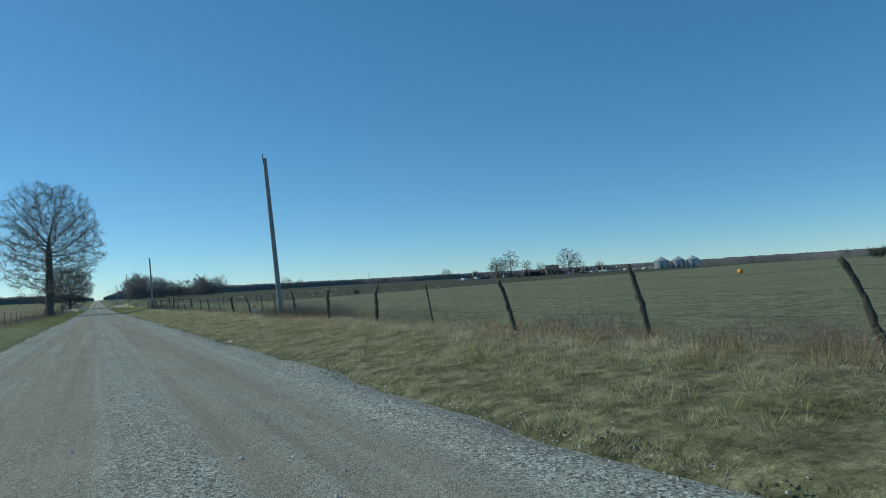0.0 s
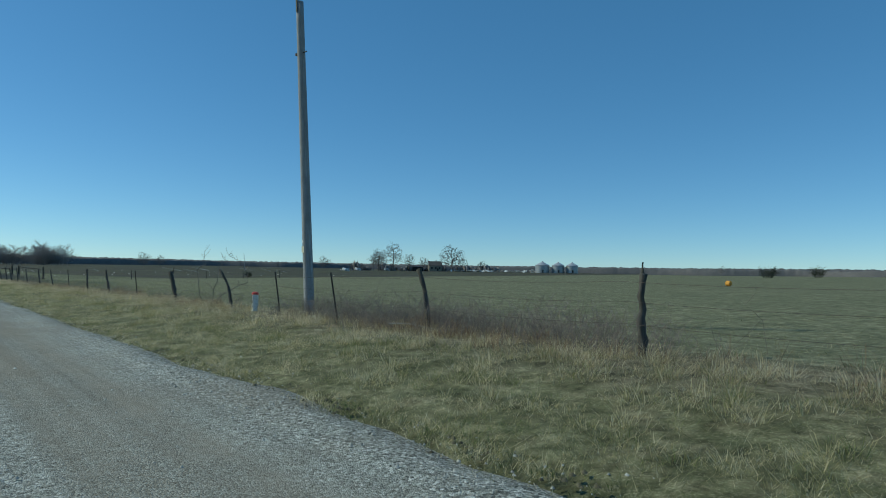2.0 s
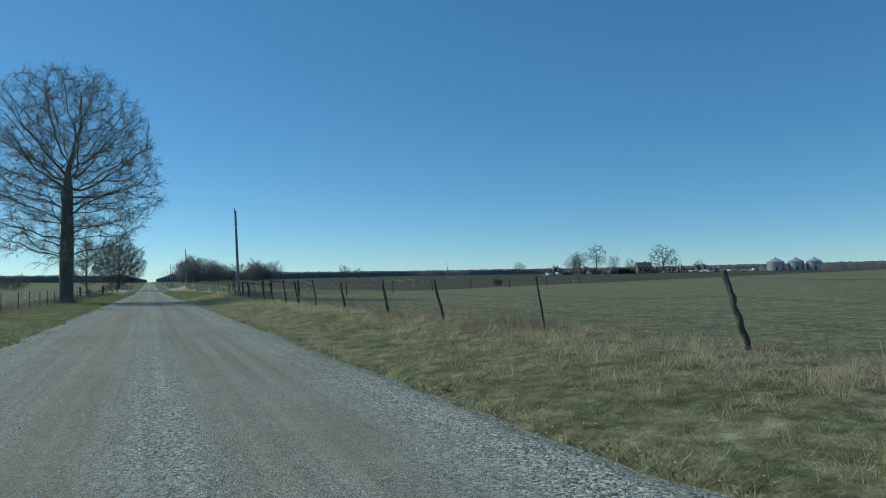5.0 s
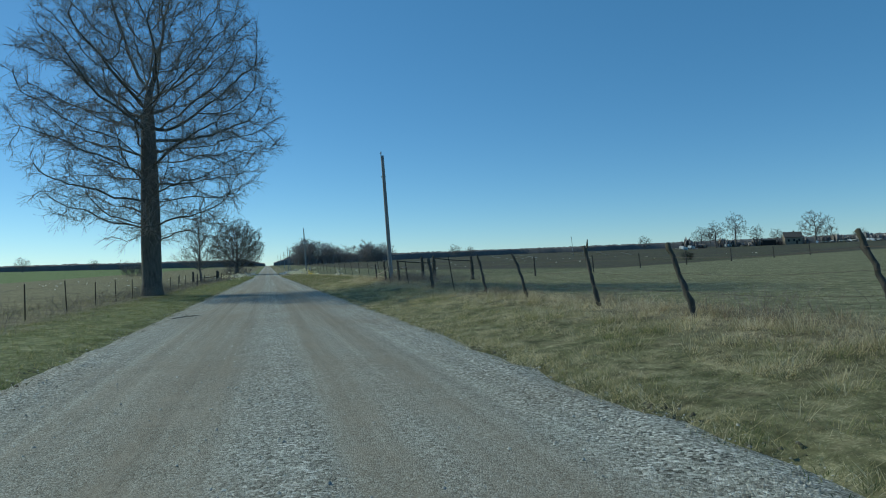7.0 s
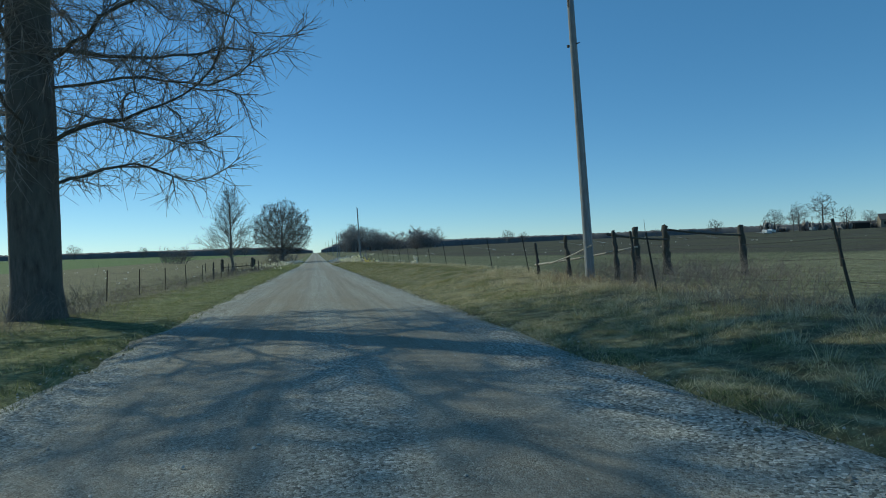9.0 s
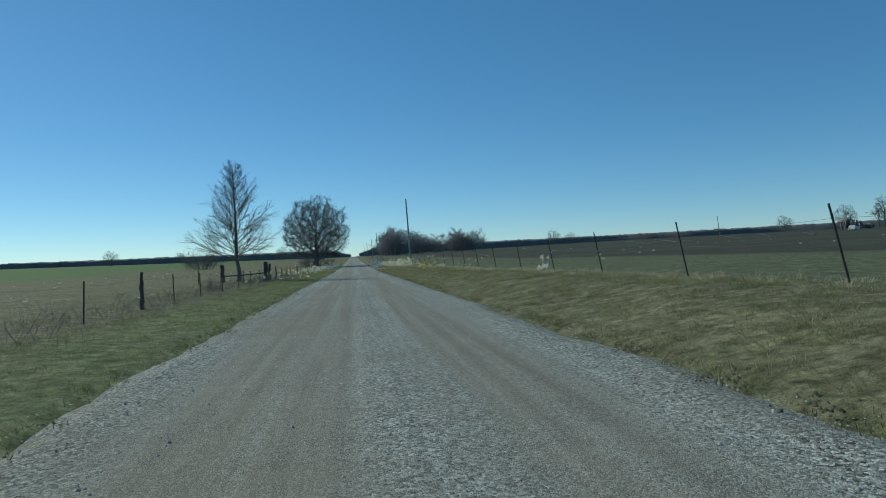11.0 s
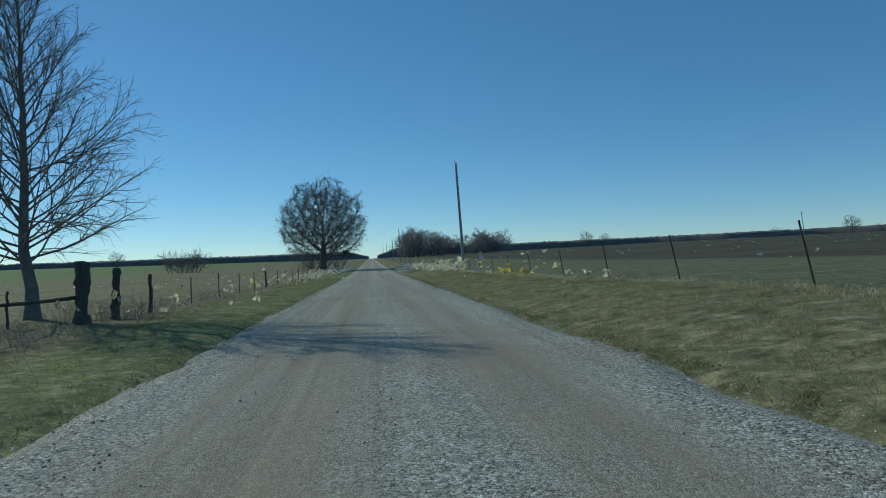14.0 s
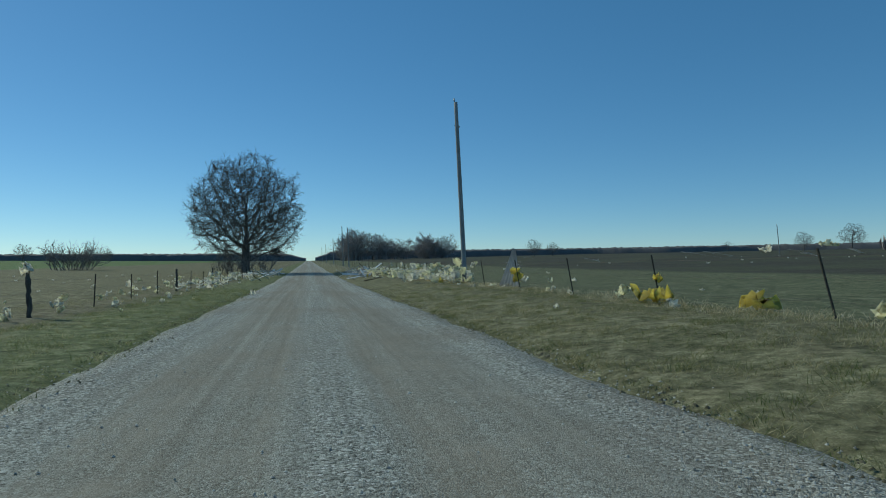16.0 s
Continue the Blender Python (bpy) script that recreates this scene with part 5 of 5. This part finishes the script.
# Wreckage strewn about the farmyard.
for i in range(80):
    u = rng.random()
    x, y = 318 + 45 * u + rng.normal(0, 3), 396 - 50 * u + rng.normal(0, 5)
    plank("wreckage", (x, y, ground(x, y) + 0.4 + 0.7 * rng.random()), 1.2 + 3.2 * rng.random(), 0.8 + 1.4 * rng.random(), 0.2, (rng.normal(0, 0.3), rng.normal(0, 0.3), rng.random() * 3), "splintered wreckage scattered across the farmyard", M_SIDING if rng.random() < 0.62 else M_BOARD)
for x, y in ((262, 440), (283, 432), (226, 397)):
    plank("wreckage", (x, y, ground(x, y) + 1.0), 4.5, 3.0, 1.8, (0.1, 0.1, 0.4), "large white chunk of wrecked building in the field", M_SIDING)

# ---- small roadside things ----
marker = thing("pipeline_marker", (7.33, 36.15, ground(7.33, 36.15) - 0.17), "short white plastic pipeline marker post with a red cap", "marker post")
bm = bmesh.new()
bmesh.ops.create_cone(bm, cap_ends=True, segments=20, radius1=0.085, radius2=0.085, depth=0.62, matrix=Matrix.Translation((0, 0, 0.31)))
part("tube", bm, M_PLASTIC, marker, smooth=False)
bm = bmesh.new()
bmesh.ops.create_cone(bm, cap_ends=True, segments=20, radius1=0.096, radius2=0.09, depth=0.05, matrix=Matrix.Translation((0, 0, 0.635)))
bmesh.ops.create_cone(bm, cap_ends=True, segments=20, radius1=0.09, radius2=0.05, depth=0.025, matrix=Matrix.Translation((0, 0, 0.672)))
part("cap", bm, M_RED, marker, "faded red cap")
mark_to = math.atan2(30 - 36.1, 0 - 7.05)


def letter(char, z, size):
    cu = bpy.data.curves.new("letter", "FONT")
    cu.body, cu.size, cu.align_x, cu.extrude = char, size, "CENTER", 0.002
    ob = new("letter", cu)
    ob.data.materials.append(M_BLACK)
    ob.parent = marker
    a = mark_to - 0.45
    ob.matrix_local = Matrix.Translation((0.088 * math.cos(a), 0.088 * math.sin(a), z)) @ Matrix.Rotation(a + math.pi / 2, 4, "Z") @ Matrix.Rotation(math.pi / 2, 4, "X")
    return ob


letter("P", 0.36, 0.12)
letter("5", 0.25, 0.12)
bm = bmesh.new()
a = mark_to - 0.45
for dz, dx in ((0.46, 0), (0.58, 0)):
    box(bm, 0.086 * math.cos(a), 0.086 * math.sin(a), dz, 0.006, 0.055, 0.012, Matrix.Rotation(a, 4, "Z"))
for s in (-1, 1):
    box(bm, 0.086 * math.cos(a) - s * 0.024 * math.sin(a), 0.086 * math.sin(a) + s * 0.024 * math.cos(a), 0.52, 0.006, 0.009, 0.13, Matrix.Rotation(a, 4, "Z"))
part("emblem", bm, M_BLACK, marker)

# A pale scrap at the gravel's edge, a fallen bleached branch, and sticks.
plank("litter", (3.22, 19.7, ground(3.22, 19.7) + 0.05), 0.11, 0.07, 0.05, (0.2, 0.1, 0.5), "small pale crumpled carton at the gravel edge", M_WHITE)


def stick(name, at, seed, length, radius, label, mat_, rz=0.0):
    r = np.random.default_rng(seed)
    o = [[], []]
    grow(r, o, (0, 0, 0.03), (1, 0, 0.03), length, radius, 0, [dict(segs=8, wander=0.09, lift=0.0, tip=0.3), {"segs": 4, "wander": 0.12, "lift": -0.02, "flat": 0.25, "tip": 0.3, "count": 5, "from": 0.3, "angle": 40, "ratio": 0.4, "thin": 0.6, "min": 0.006}])
    v, q = tubes(o[0] + [], 6)
    v2, q2 = tubes(o[1], 4)
    ob = array_object(name, np.vstack([v, v2]), np.vstack([q, q2 + len(v)]), np.zeros((0, 3)), mat_, smooth=True)
    return tagged_at(ob, at, label, "branch", rz=rz)


stick("fallen_branch", (6.9, 29.2, ground(6.9, 29.2) + 0.12), 3, 1.0, 0.014, "bleached fallen branch lying in the dry grass", M_STICK, radians(-40))
stick("fallen_branch", (-2.45, 95.6, 0.0), 4, 0.75, 0.014, "dark fallen branch on the gravel shoulder", M_POST, radians(-5))


def sapling(at, seed):
    """Three thin crooked whips from one root, with short thorny side twigs."""
    r = np.random.default_rng(seed)
    top = thing("sapling", at, "spindly bare thorny sapling growing in the fence line", "sapling")
    whips = [((0, -0.05), (-0.2, 0.32), (-0.31, 1.11), (-0.15, 1.34), (-0.05, 1.72)), ((0.16, -0.05), (0.24, 0.49), (0.33, 0.81), (0.39, 1.17), (0.59, 1.42)), ((0.2, -0.05), (0.46, 0.31), (1.06, 0.65), (1.31, 0.75), (1.33, 0.99), (1.05, 1.38), (0.7, 1.62))]
    twigs = []
    for w in whips:
        pts = [np.array([x, 0.05 * r.normal(), z]) for x, z in w]
        fine = [pts[0]]
        for p, q in zip(pts[:-1], pts[1:]):
            fine += [p + (q - p) * 0.5 + r.normal(0, 0.014, 3), q]
        n = len(fine)
        v, q = tubes([(fine, [0.011 - 0.007 * i / (n - 1) for i in range(n)])], 6)
        array_object("stem", v, q, np.zeros((0, 3)), M_TWIG_FAR, top, True)
        for i in range(2, n):
            for j in range(2):
                a = r.random() * 6.3
                d = np.array([math.cos(a), 0.5 * math.sin(a), 0.3 + 0.9 * r.random()]) * (0.09 + 0.22 * r.random())
                m = fine[i] + d * 0.5 + r.normal(0, 0.02, 3)
                twigs.append(([fine[i], m, fine[i] + d], [0.005, 0.004, 0.0025]))
                twigs.append(([m, m + r.normal(0, 0.05, 3) + [0, 0, 0.03]], [0.0035, 0.002]))
    v, q = tubes(twigs[0::2], 3)
    v2, q2 = tubes(twigs[1::2], 3)
    array_object("crown", np.vstack([v, v2]), np.vstack([q, q2 + len(v)]), np.zeros((0, 3)), M_BRAMBLE, top)


sapling((7.35, 39.95, ground(7.35, 39.95)), 2)

orange = thing("hay_bale", lay(72.5, 56.5), "orange wrapped bale out in the pasture", "bale")
bm = bmesh.new()
bmesh.ops.create_cone(bm, cap_ends=True, segments=28, radius1=0.30, radius2=0.30, depth=0.6, matrix=Matrix.Translation((0, 0, 0.29)) @ Matrix.Rotation(math.pi / 2, 4, "X"))
bmesh.ops.bevel(bm, geom=[e for e in bm.edges if abs((e.verts[0].co - e.verts[1].co).y) < 0.01], offset=0.08, segments=2, affect="EDGES")
part("wrap", bm, M_BALE, orange)


def shrub(at, seed, height, spread_, count, mat_, label, category="shrub"):
    r = np.random.default_rng(seed)
    top = thing("shrub", at, label, category, "field shrubs")
    o = [[], [], []]
    spec = [dict(segs=5, wander=0.12, lift=0.05, tip=0.3), {"segs": 3, "wander": 0.15, "lift": 0.03, "tip": 0.4, "count": 8, "from": 0.15, "angle": 40, "ratio": 0.5, "thin": 0.6, "min": 0.006 * height}, {"segs": 2, "wander": 0.18, "lift": 0.0, "tip": 0.5, "count": 4, "from": 0.1, "angle": 42, "ratio": 0.5, "thin": 0.7, "min": 0.0045 * height}]
    for i in range(count):
        a = r.random() * 6.3
        grow(r, o, (spread_ * 0.5 * math.cos(a) * r.random(), spread_ * 0.5 * math.sin(a) * r.random(), -0.1), (0.45 * math.cos(a), 0.45 * math.sin(a), 1), height * (0.7 + 0.4 * r.random()), 0.012 * height, 0, spec)
    v, q = tubes(o[0], 4)
    array_object("stem", v, q, np.zeros((0, 3)), mat_, top)
    v, q = tubes(o[1] + o[2], 3)
    array_object("crown", v, q, np.zeros((0, 3)), mat_, top)
    return top


shrub(lay(-46, 335), 1, 5.2, 8, 42, M_TWIG, "dark thicket of bare shrubs in the stubble field")
for x, y, h, s in ((207, 113, 3.4, 5), (245, 113, 3.6, 4), (58, 157, 1.25, 4)):
    shrub(lay(x, y), int(x), h, h * 0.8, 30, M_CEDAR, "dark bushy cedar standing in the pasture", "bush")
for x, y, h in ((-5.8, 291, 2.4), (-8.4, 288, 2.6), (-10.5, 290, 2.8), (-12.5, 293, 2.4)):
    shrub(lay(x, y), int(y - x), h, 2.0, 12, M_TWIG, "tangled bare undergrowth at the foot of the round tree")

shrub((-7.5, 163.4, ground(-7.5, 163.4)), 5, 0.85, 0.5, 12, M_BRAMBLE, "small grey-green bare bush caught in the low wire fence", "bush")

# ---- ground cover ----
def sown(r, k, xr, yr, weight):
    """k places over a strip, in uneven patches, with the size that the sward has there."""
    cx, cy = r.uniform(xr[0], xr[1], k * 5), r.uniform(yr[0], yr[1], k * 5)
    lump = waves(cx * 1.3, cy * 1.3, 7) + 0.7 * waves(cx * 3.4, cy * 3.4, 8)
    keep = r.random(k * 5) < np.clip(0.55 + 1.2 * lump, 0.08, 1) * (1 if weight is None else weight(cx, cy))
    cx, cy, lump = cx[keep][:k], cy[keep][:k], lump[keep][:k]
    return cx, cy, np.clip(r.lognormal(0, 0.3, len(cx)) * (1 + 1.1 * lump), 0.4, 1.8)


def grass(name, label, material, n, xr, yr, height, width, seed, weight=None, lean=0.5, tuft=0.12):
    """A sward of short straight blades over a strip, one joined mesh."""
    r = np.random.default_rng(seed)
    per = 7
    cx, cy, size = sown(r, n // per, xr, yr, weight)
    m = len(cx) * per
    x, y = np.repeat(cx, per) + r.normal(0, tuft, m), np.repeat(cy, per) + r.normal(0, tuft, m)
    z = ground_at(x, y) - 0.02
    h = np.repeat(size, per) * r.uniform(height[0], height[1], m)
    a = r.uniform(0, 2 * np.pi, m)
    le = h * lean * r.uniform(0.2, 1.4, m)
    b = a + r.normal(0, 0.9, m)
    w = width * r.uniform(0.6, 1.3, m)
    px, py = -np.sin(b) * w / 2, np.cos(b) * w / 2
    V = np.stack([np.stack([x - px, y - py, z], -1), np.stack([x + px, y + py, z], -1), np.stack([x + np.cos(a) * le, y + np.sin(a) * le, z + h * max(0.35, 1 - 0.3 * lean)], -1)], 1).reshape(-1, 3)
    i = np.arange(m)[:, None] * 3
    return tagged(array_object(name, V, np.zeros((0, 4)), i + np.array([[0, 1, 2]]), material), label, "grass", kind="stuff")


def tussocks(name, label, material, count, per, xr, yr, height, width, seed, weight=None, splay=0.8, root=0.05):
    """Clumps of fine blades that rise from one root and arch outwards, one joined mesh."""
    r = np.random.default_rng(seed)
    cx, cy, size = sown(r, count, xr, yr, weight)
    m = len(cx) * per
    a = r.uniform(0, 2 * np.pi, m)
    rad = root * np.sqrt(r.random(m))
    swept = np.repeat(r.uniform(0, 2 * np.pi, len(cx)), per)
    x, y = np.repeat(cx, per) + rad * np.cos(a), np.repeat(cy, per) + rad * np.sin(a)
    z = ground_at(x, y) - 0.02
    h = np.repeat(size, per) * r.uniform(height[0], height[1], m)
    out = h * splay * r.uniform(0.15, 1.3, m)
    dx, dy = np.cos(a) * out + 0.3 * h * np.cos(swept), np.sin(a) * out + 0.3 * h * np.sin(swept)
    w = width * r.uniform(0.6, 1.3, m)
    b = a + r.normal(0, 1.0, m)
    px, py = -np.sin(b) * w / 2, np.cos(b) * w / 2
    droop = r.uniform(0.55, 1.0, m)
    low0, low1 = np.stack([x - px, y - py, z], -1), np.stack([x + px, y + py, z], -1)
    mid0, mid1 = np.stack([x + 0.4 * dx - px * 0.8, y + 0.4 * dy - py * 0.8, z + 0.72 * h], -1), np.stack([x + 0.4 * dx + px * 0.8, y + 0.4 * dy + py * 0.8, z + 0.72 * h], -1)
    tip = np.stack([x + dx, y + dy, z + h * droop], -1)
    V = np.stack([low0, low1, mid1, mid0, tip], 1).reshape(-1, 3)
    i = np.arange(m)[:, None] * 5
    return tagged(array_object(name, V, i + np.array([[0, 1, 2, 3]]), i + np.array([[3, 2, 4]]), material), label, "grass", kind="stuff")


grass("roadside_grass", "short green and yellowing grass beside the gravel", M_GREEN, 255000, (3.2, 7.4), (3, 126), (0.04, 0.105), 0.0055, 1, lambda cx, cy: 1.05 - np.clip((cx - 4.6) / 2.6, 0, 0.75), 1.0, 0.12)
grass("dry_grass", "straw-coloured dead grass along the fence", M_STRAW, 100000, (4.4, 8.9), (3, 126), (0.05, 0.13), 0.005, 2, lambda cx, cy: np.clip((cx - 4.6) / 2.0, 0, 1) * np.clip(1.8 - np.abs(cx - 6.9) / 1.3, 0.12, 1), 1.0, 0.13)
tussocks("green_tussocks", "green and straw tussocks of uncut grass on the bank", M_GREEN, 3900, 14, (3.9, 7.2), (3, 126), (0.06, 0.145), 0.0045, 21, lambda cx, cy: np.clip(1.2 - np.abs(cx - 5.4) / 1.6, 0.1, 1), 1.5, 0.07)
tussocks("bunch_grass", "tawny tussocks of tall dead grass along the fence", M_STRAW, 3400, 15, (5.2, 8.3), (3, 126), (0.08, 0.20), 0.0042, 22, lambda cx, cy: np.clip(1.3 - np.abs(cx - 6.8) / 1.2, 0.08, 1), 1.5, 0.08)
tussocks("russet_grass", "russet dead grass stalks crowding the fence line", M_RUSSET, 2300, 11, (6.0, 8.6), (3, 124), (0.10, 0.26), 0.0045, 29, lambda cx, cy: np.clip(1.2 - np.abs(cx - 7.5) / 1.0, 0.05, 1) * np.clip(0.35 + 1.6 * waves(cx * 0.3, cy * 0.16, 5), 0.03, 1), 0.9, 0.09)
grass("pasture_grass", "short grazed winter pasture grass", M_OLIVE, 80000, (8.0, 30), (0, 124), (0.03, 0.09), 0.012, 3, lambda cx, cy: np.clip(1.25 - (cx - 8) / 16, 0.06, 1), 1.0, 0.2)
grass("verge_grass", "olive and straw verge grass below the steel posts", M_OLIVE, 200000, (3.2, 8.6), (124, 232), (0.045, 0.115), 0.0085, 4, lambda cx, cy: np.clip((236 - cy) / 30, 0.2, 1), 1.1, 0.11)
tussocks("verge_tussocks", "coarse olive tufts standing in the verge", M_OLIVE, 2200, 10, (3.6, 8.4), (124, 220), (0.05, 0.12), 0.005, 24, None, 1.5, 0.08)
tussocks("fence_line_grass", "bleached grass matted under the wire", M_STRAW, 1500, 11, (7.4, 9.2), (124, 235), (0.07, 0.17), 0.006, 5, None, 1.7, 0.1)
grass("left_verge_grass", "green grass strip beside the gravel", M_LUSH, 125000, (-6.2, -2.9), (55, 232), (0.045, 0.12), 0.009, 6, None, 1.0, 0.12)
grass("left_fence_grass", "dull dead weeds along the low fence", M_OLIVE, 50000, (-9.5, -5.6), (55, 235), (0.06, 0.18), 0.006, 7, None, 1.2, 0.15)
tussocks("edge_weeds", "dark green weeds rooted in the gravel edge", M_WEED, 1700, 8, (3.0, 3.7), (0, 215), (0.02, 0.055), 0.005, 27, lambda cx, cy: np.clip(1 - np.abs(cx - 3.3) / 0.35, 0.1, 1), 1.2, 0.07)
tussocks("edge_weeds", "dark green weeds rooted in the gravel edge", M_WEED, 700, 8, (-3.3, -2.5), (60, 225), (0.02, 0.055), 0.006, 28, None, 1.2, 0.07)


def brambles(name, label, spots, n, height, seed, material):
    """Arching thin stems in loose thickets."""
    r = np.random.default_rng(seed)
    paths = []
    for i in range(n):
        sx, sy, sr = spots[int(r.integers(len(spots)))]
        x, y = sx + r.normal(0, sr), sy + r.normal(0, sr * 1.3)
        z = ground(x, y) - 0.02
        a, h = r.random() * 6.3, height * (0.4 + 0.8 * r.random())
        s = h * (0.3 + 0.7 * r.random())
        bend = r.normal(0, 0.2, (3, 3))
        pts = [np.array([x + s * f * math.cos(a), y + s * f * math.sin(a), z + h * (f - 0.35 * f * f) * 1.35]) + bend[j] * f * h for j, f in enumerate((0, 0.5, 1.0))]
        paths.append((pts, [0.0034, 0.0026, 0.0016]))
        for f in (0.35, 0.6, 0.85):
            q = pts[1] + (pts[2] - pts[1]) * (2 * f - 1) if f > 0.5 else pts[0] + (pts[1] - pts[0]) * 2 * f
            d = r.normal(0, 1, 3) + [0, 0, 0.7]
            paths.append(([q, q + d * (h * 0.16)], [0.002, 0.0013]))
    v, q = tubes(paths, 3)
    return tagged(array_object(name, v, q, np.zeros((0, 3)), material), label, "brambles", kind="stuff")


rng = np.random.default_rng(50)
spots = [(7.9, 31.5, 0.8), (7.9, 31.0, 0.8), (7.6, 29.5, 0.7), (8.1, 29.0, 0.7), (8.1, 28.0, 0.7), (7.7, 33.5, 0.7), (7.5, 32.5, 0.7), (8.6, 27.5, 0.8), (8.4, 26.5, 0.8), (8.0, 18, 0.6), (7.9, 10, 0.7), (8.2, 5, 0.8), (7.8, 112, 0.9), (8.8, 117.5, 1.0), (9.5, 121, 1.1), (8.0, 107, 0.8)]
spots += [(7.9 + 0.4 * rng.normal(), y, 0.55) for y in np.arange(0, 120, 5.0)]
brambles("brambles", "leafless purplish-brown brambles tangled in the fence line", spots, 3500, 0.44, 60, M_BRAMBLE)
spots = [(-6.9, y, 0.95) for y in np.arange(60, 200, 5.0)] + [(-7.0, 118, 1.0), (-7.6, 184.5, 0.9), (-7.6, 186.5, 0.8)]
brambles("thicket", "bare brown bramble thicket crowding the fence posts", [(8.0, 32.6, 0.5), (7.9, 30.4, 0.6), (8.3, 27.6, 0.7), (8.6, 26.0, 0.6), (8.0, 28.8, 0.5), (8.9, 117.5, 0.8), (9.6, 121, 0.9), (10.5, 117, 1.3), (9.0, 113.5, 0.9), (12.5, 119, 1.2)], 2300, 0.62, 63, M_BRAMBLE)
brambles("weeds", "dry brown weed stalks along the low fence", spots, 3000, 0.6, 61, M_BRAMBLE)
brambles("trunk_sprouts", "tangle of vines and sprouts round the oak's foot", [(-6.4, 118, 0.7)], 220, 0.8, 62, M_TWIG)


def chips(name, label, material, n, seed, size, place):
    """Loose stones or clods: small uneven lumps with a broken ridge on top."""
    r = np.random.default_rng(seed)
    x, y = place(r, n)
    z = np.where((x > -2.85) & (x < 3.25), 0.024 - 0.006 * (x - 0.2) ** 2 + 0.03 * ((x > 2.5) | (x < -2.2)), ground_at(x, y))
    base = np.array([[1, 0, -0.2], [0, 1, -0.2], [-1, 0, -0.2], [0, -1, -0.2], [0.45, 0.3, 0.6], [-0.4, -0.25, 0.6]])
    tri = np.array([[0, 1, 4], [1, 2, 5], [1, 5, 4], [2, 3, 5], [3, 0, 4], [3, 4, 5]])
    k = len(x)
    s = size * np.clip(r.lognormal(0, 0.35, k), 0.5, 1.9)
    v = base[None] * s[:, None, None] * r.uniform(0.6, 1.3, (k, 6, 3))
    a = r.uniform(0, 6.28, k)
    c, sn = np.cos(a)[:, None], np.sin(a)[:, None]
    v = np.stack([v[..., 0] * c - v[..., 1] * sn, v[..., 0] * sn + v[..., 1] * c, v[..., 2]], -1)
    v += np.stack([x, y, z + s * 0.25], -1)[:, None, :]
    t = (tri[None] + np.arange(k)[:, None, None] * 6).reshape(-1, 3)
    return tagged(array_object(name, v.reshape(-1, 3), np.zeros((0, 4)), t, material), label, "gravel", kind="stuff")


def on_road(r, n):
    y = r.uniform(2, 215, n)
    pick = r.random(n)
    right = 2.85 + r.normal(0, 0.36, n)
    x = np.where(pick < 0.44, right, np.where(pick < 0.78, -2.35 + r.normal(0, 0.42, n), np.where(pick < 0.9, 0.05 + r.normal(0, 0.28, n), r.uniform(-2.7, 3.0, n))))
    return x, y


def at_edges(r, n):
    y = r.uniform(2, 235, n)
    x = np.where(r.random(n) < 0.55, 3.28 + r.normal(0, 0.13, n), -2.9 + r.normal(0, 0.24, n))
    lump = np.array([noise.noise(Vector((0.0 if a > 0 else 9.0, b * 0.9, 4.0))) for a, b in zip(x, y)])
    return x[lump > 0.1], y[lump > 0.1]


chips("loose_gravel", "loose limestone chips scattered over the road", M_STONE, 38000, 70, 0.0105, on_road)
chips("sod_clods", "dark torn clods of sod along the gravel edge", M_SOD, 15000, 71, 0.017, at_edges)
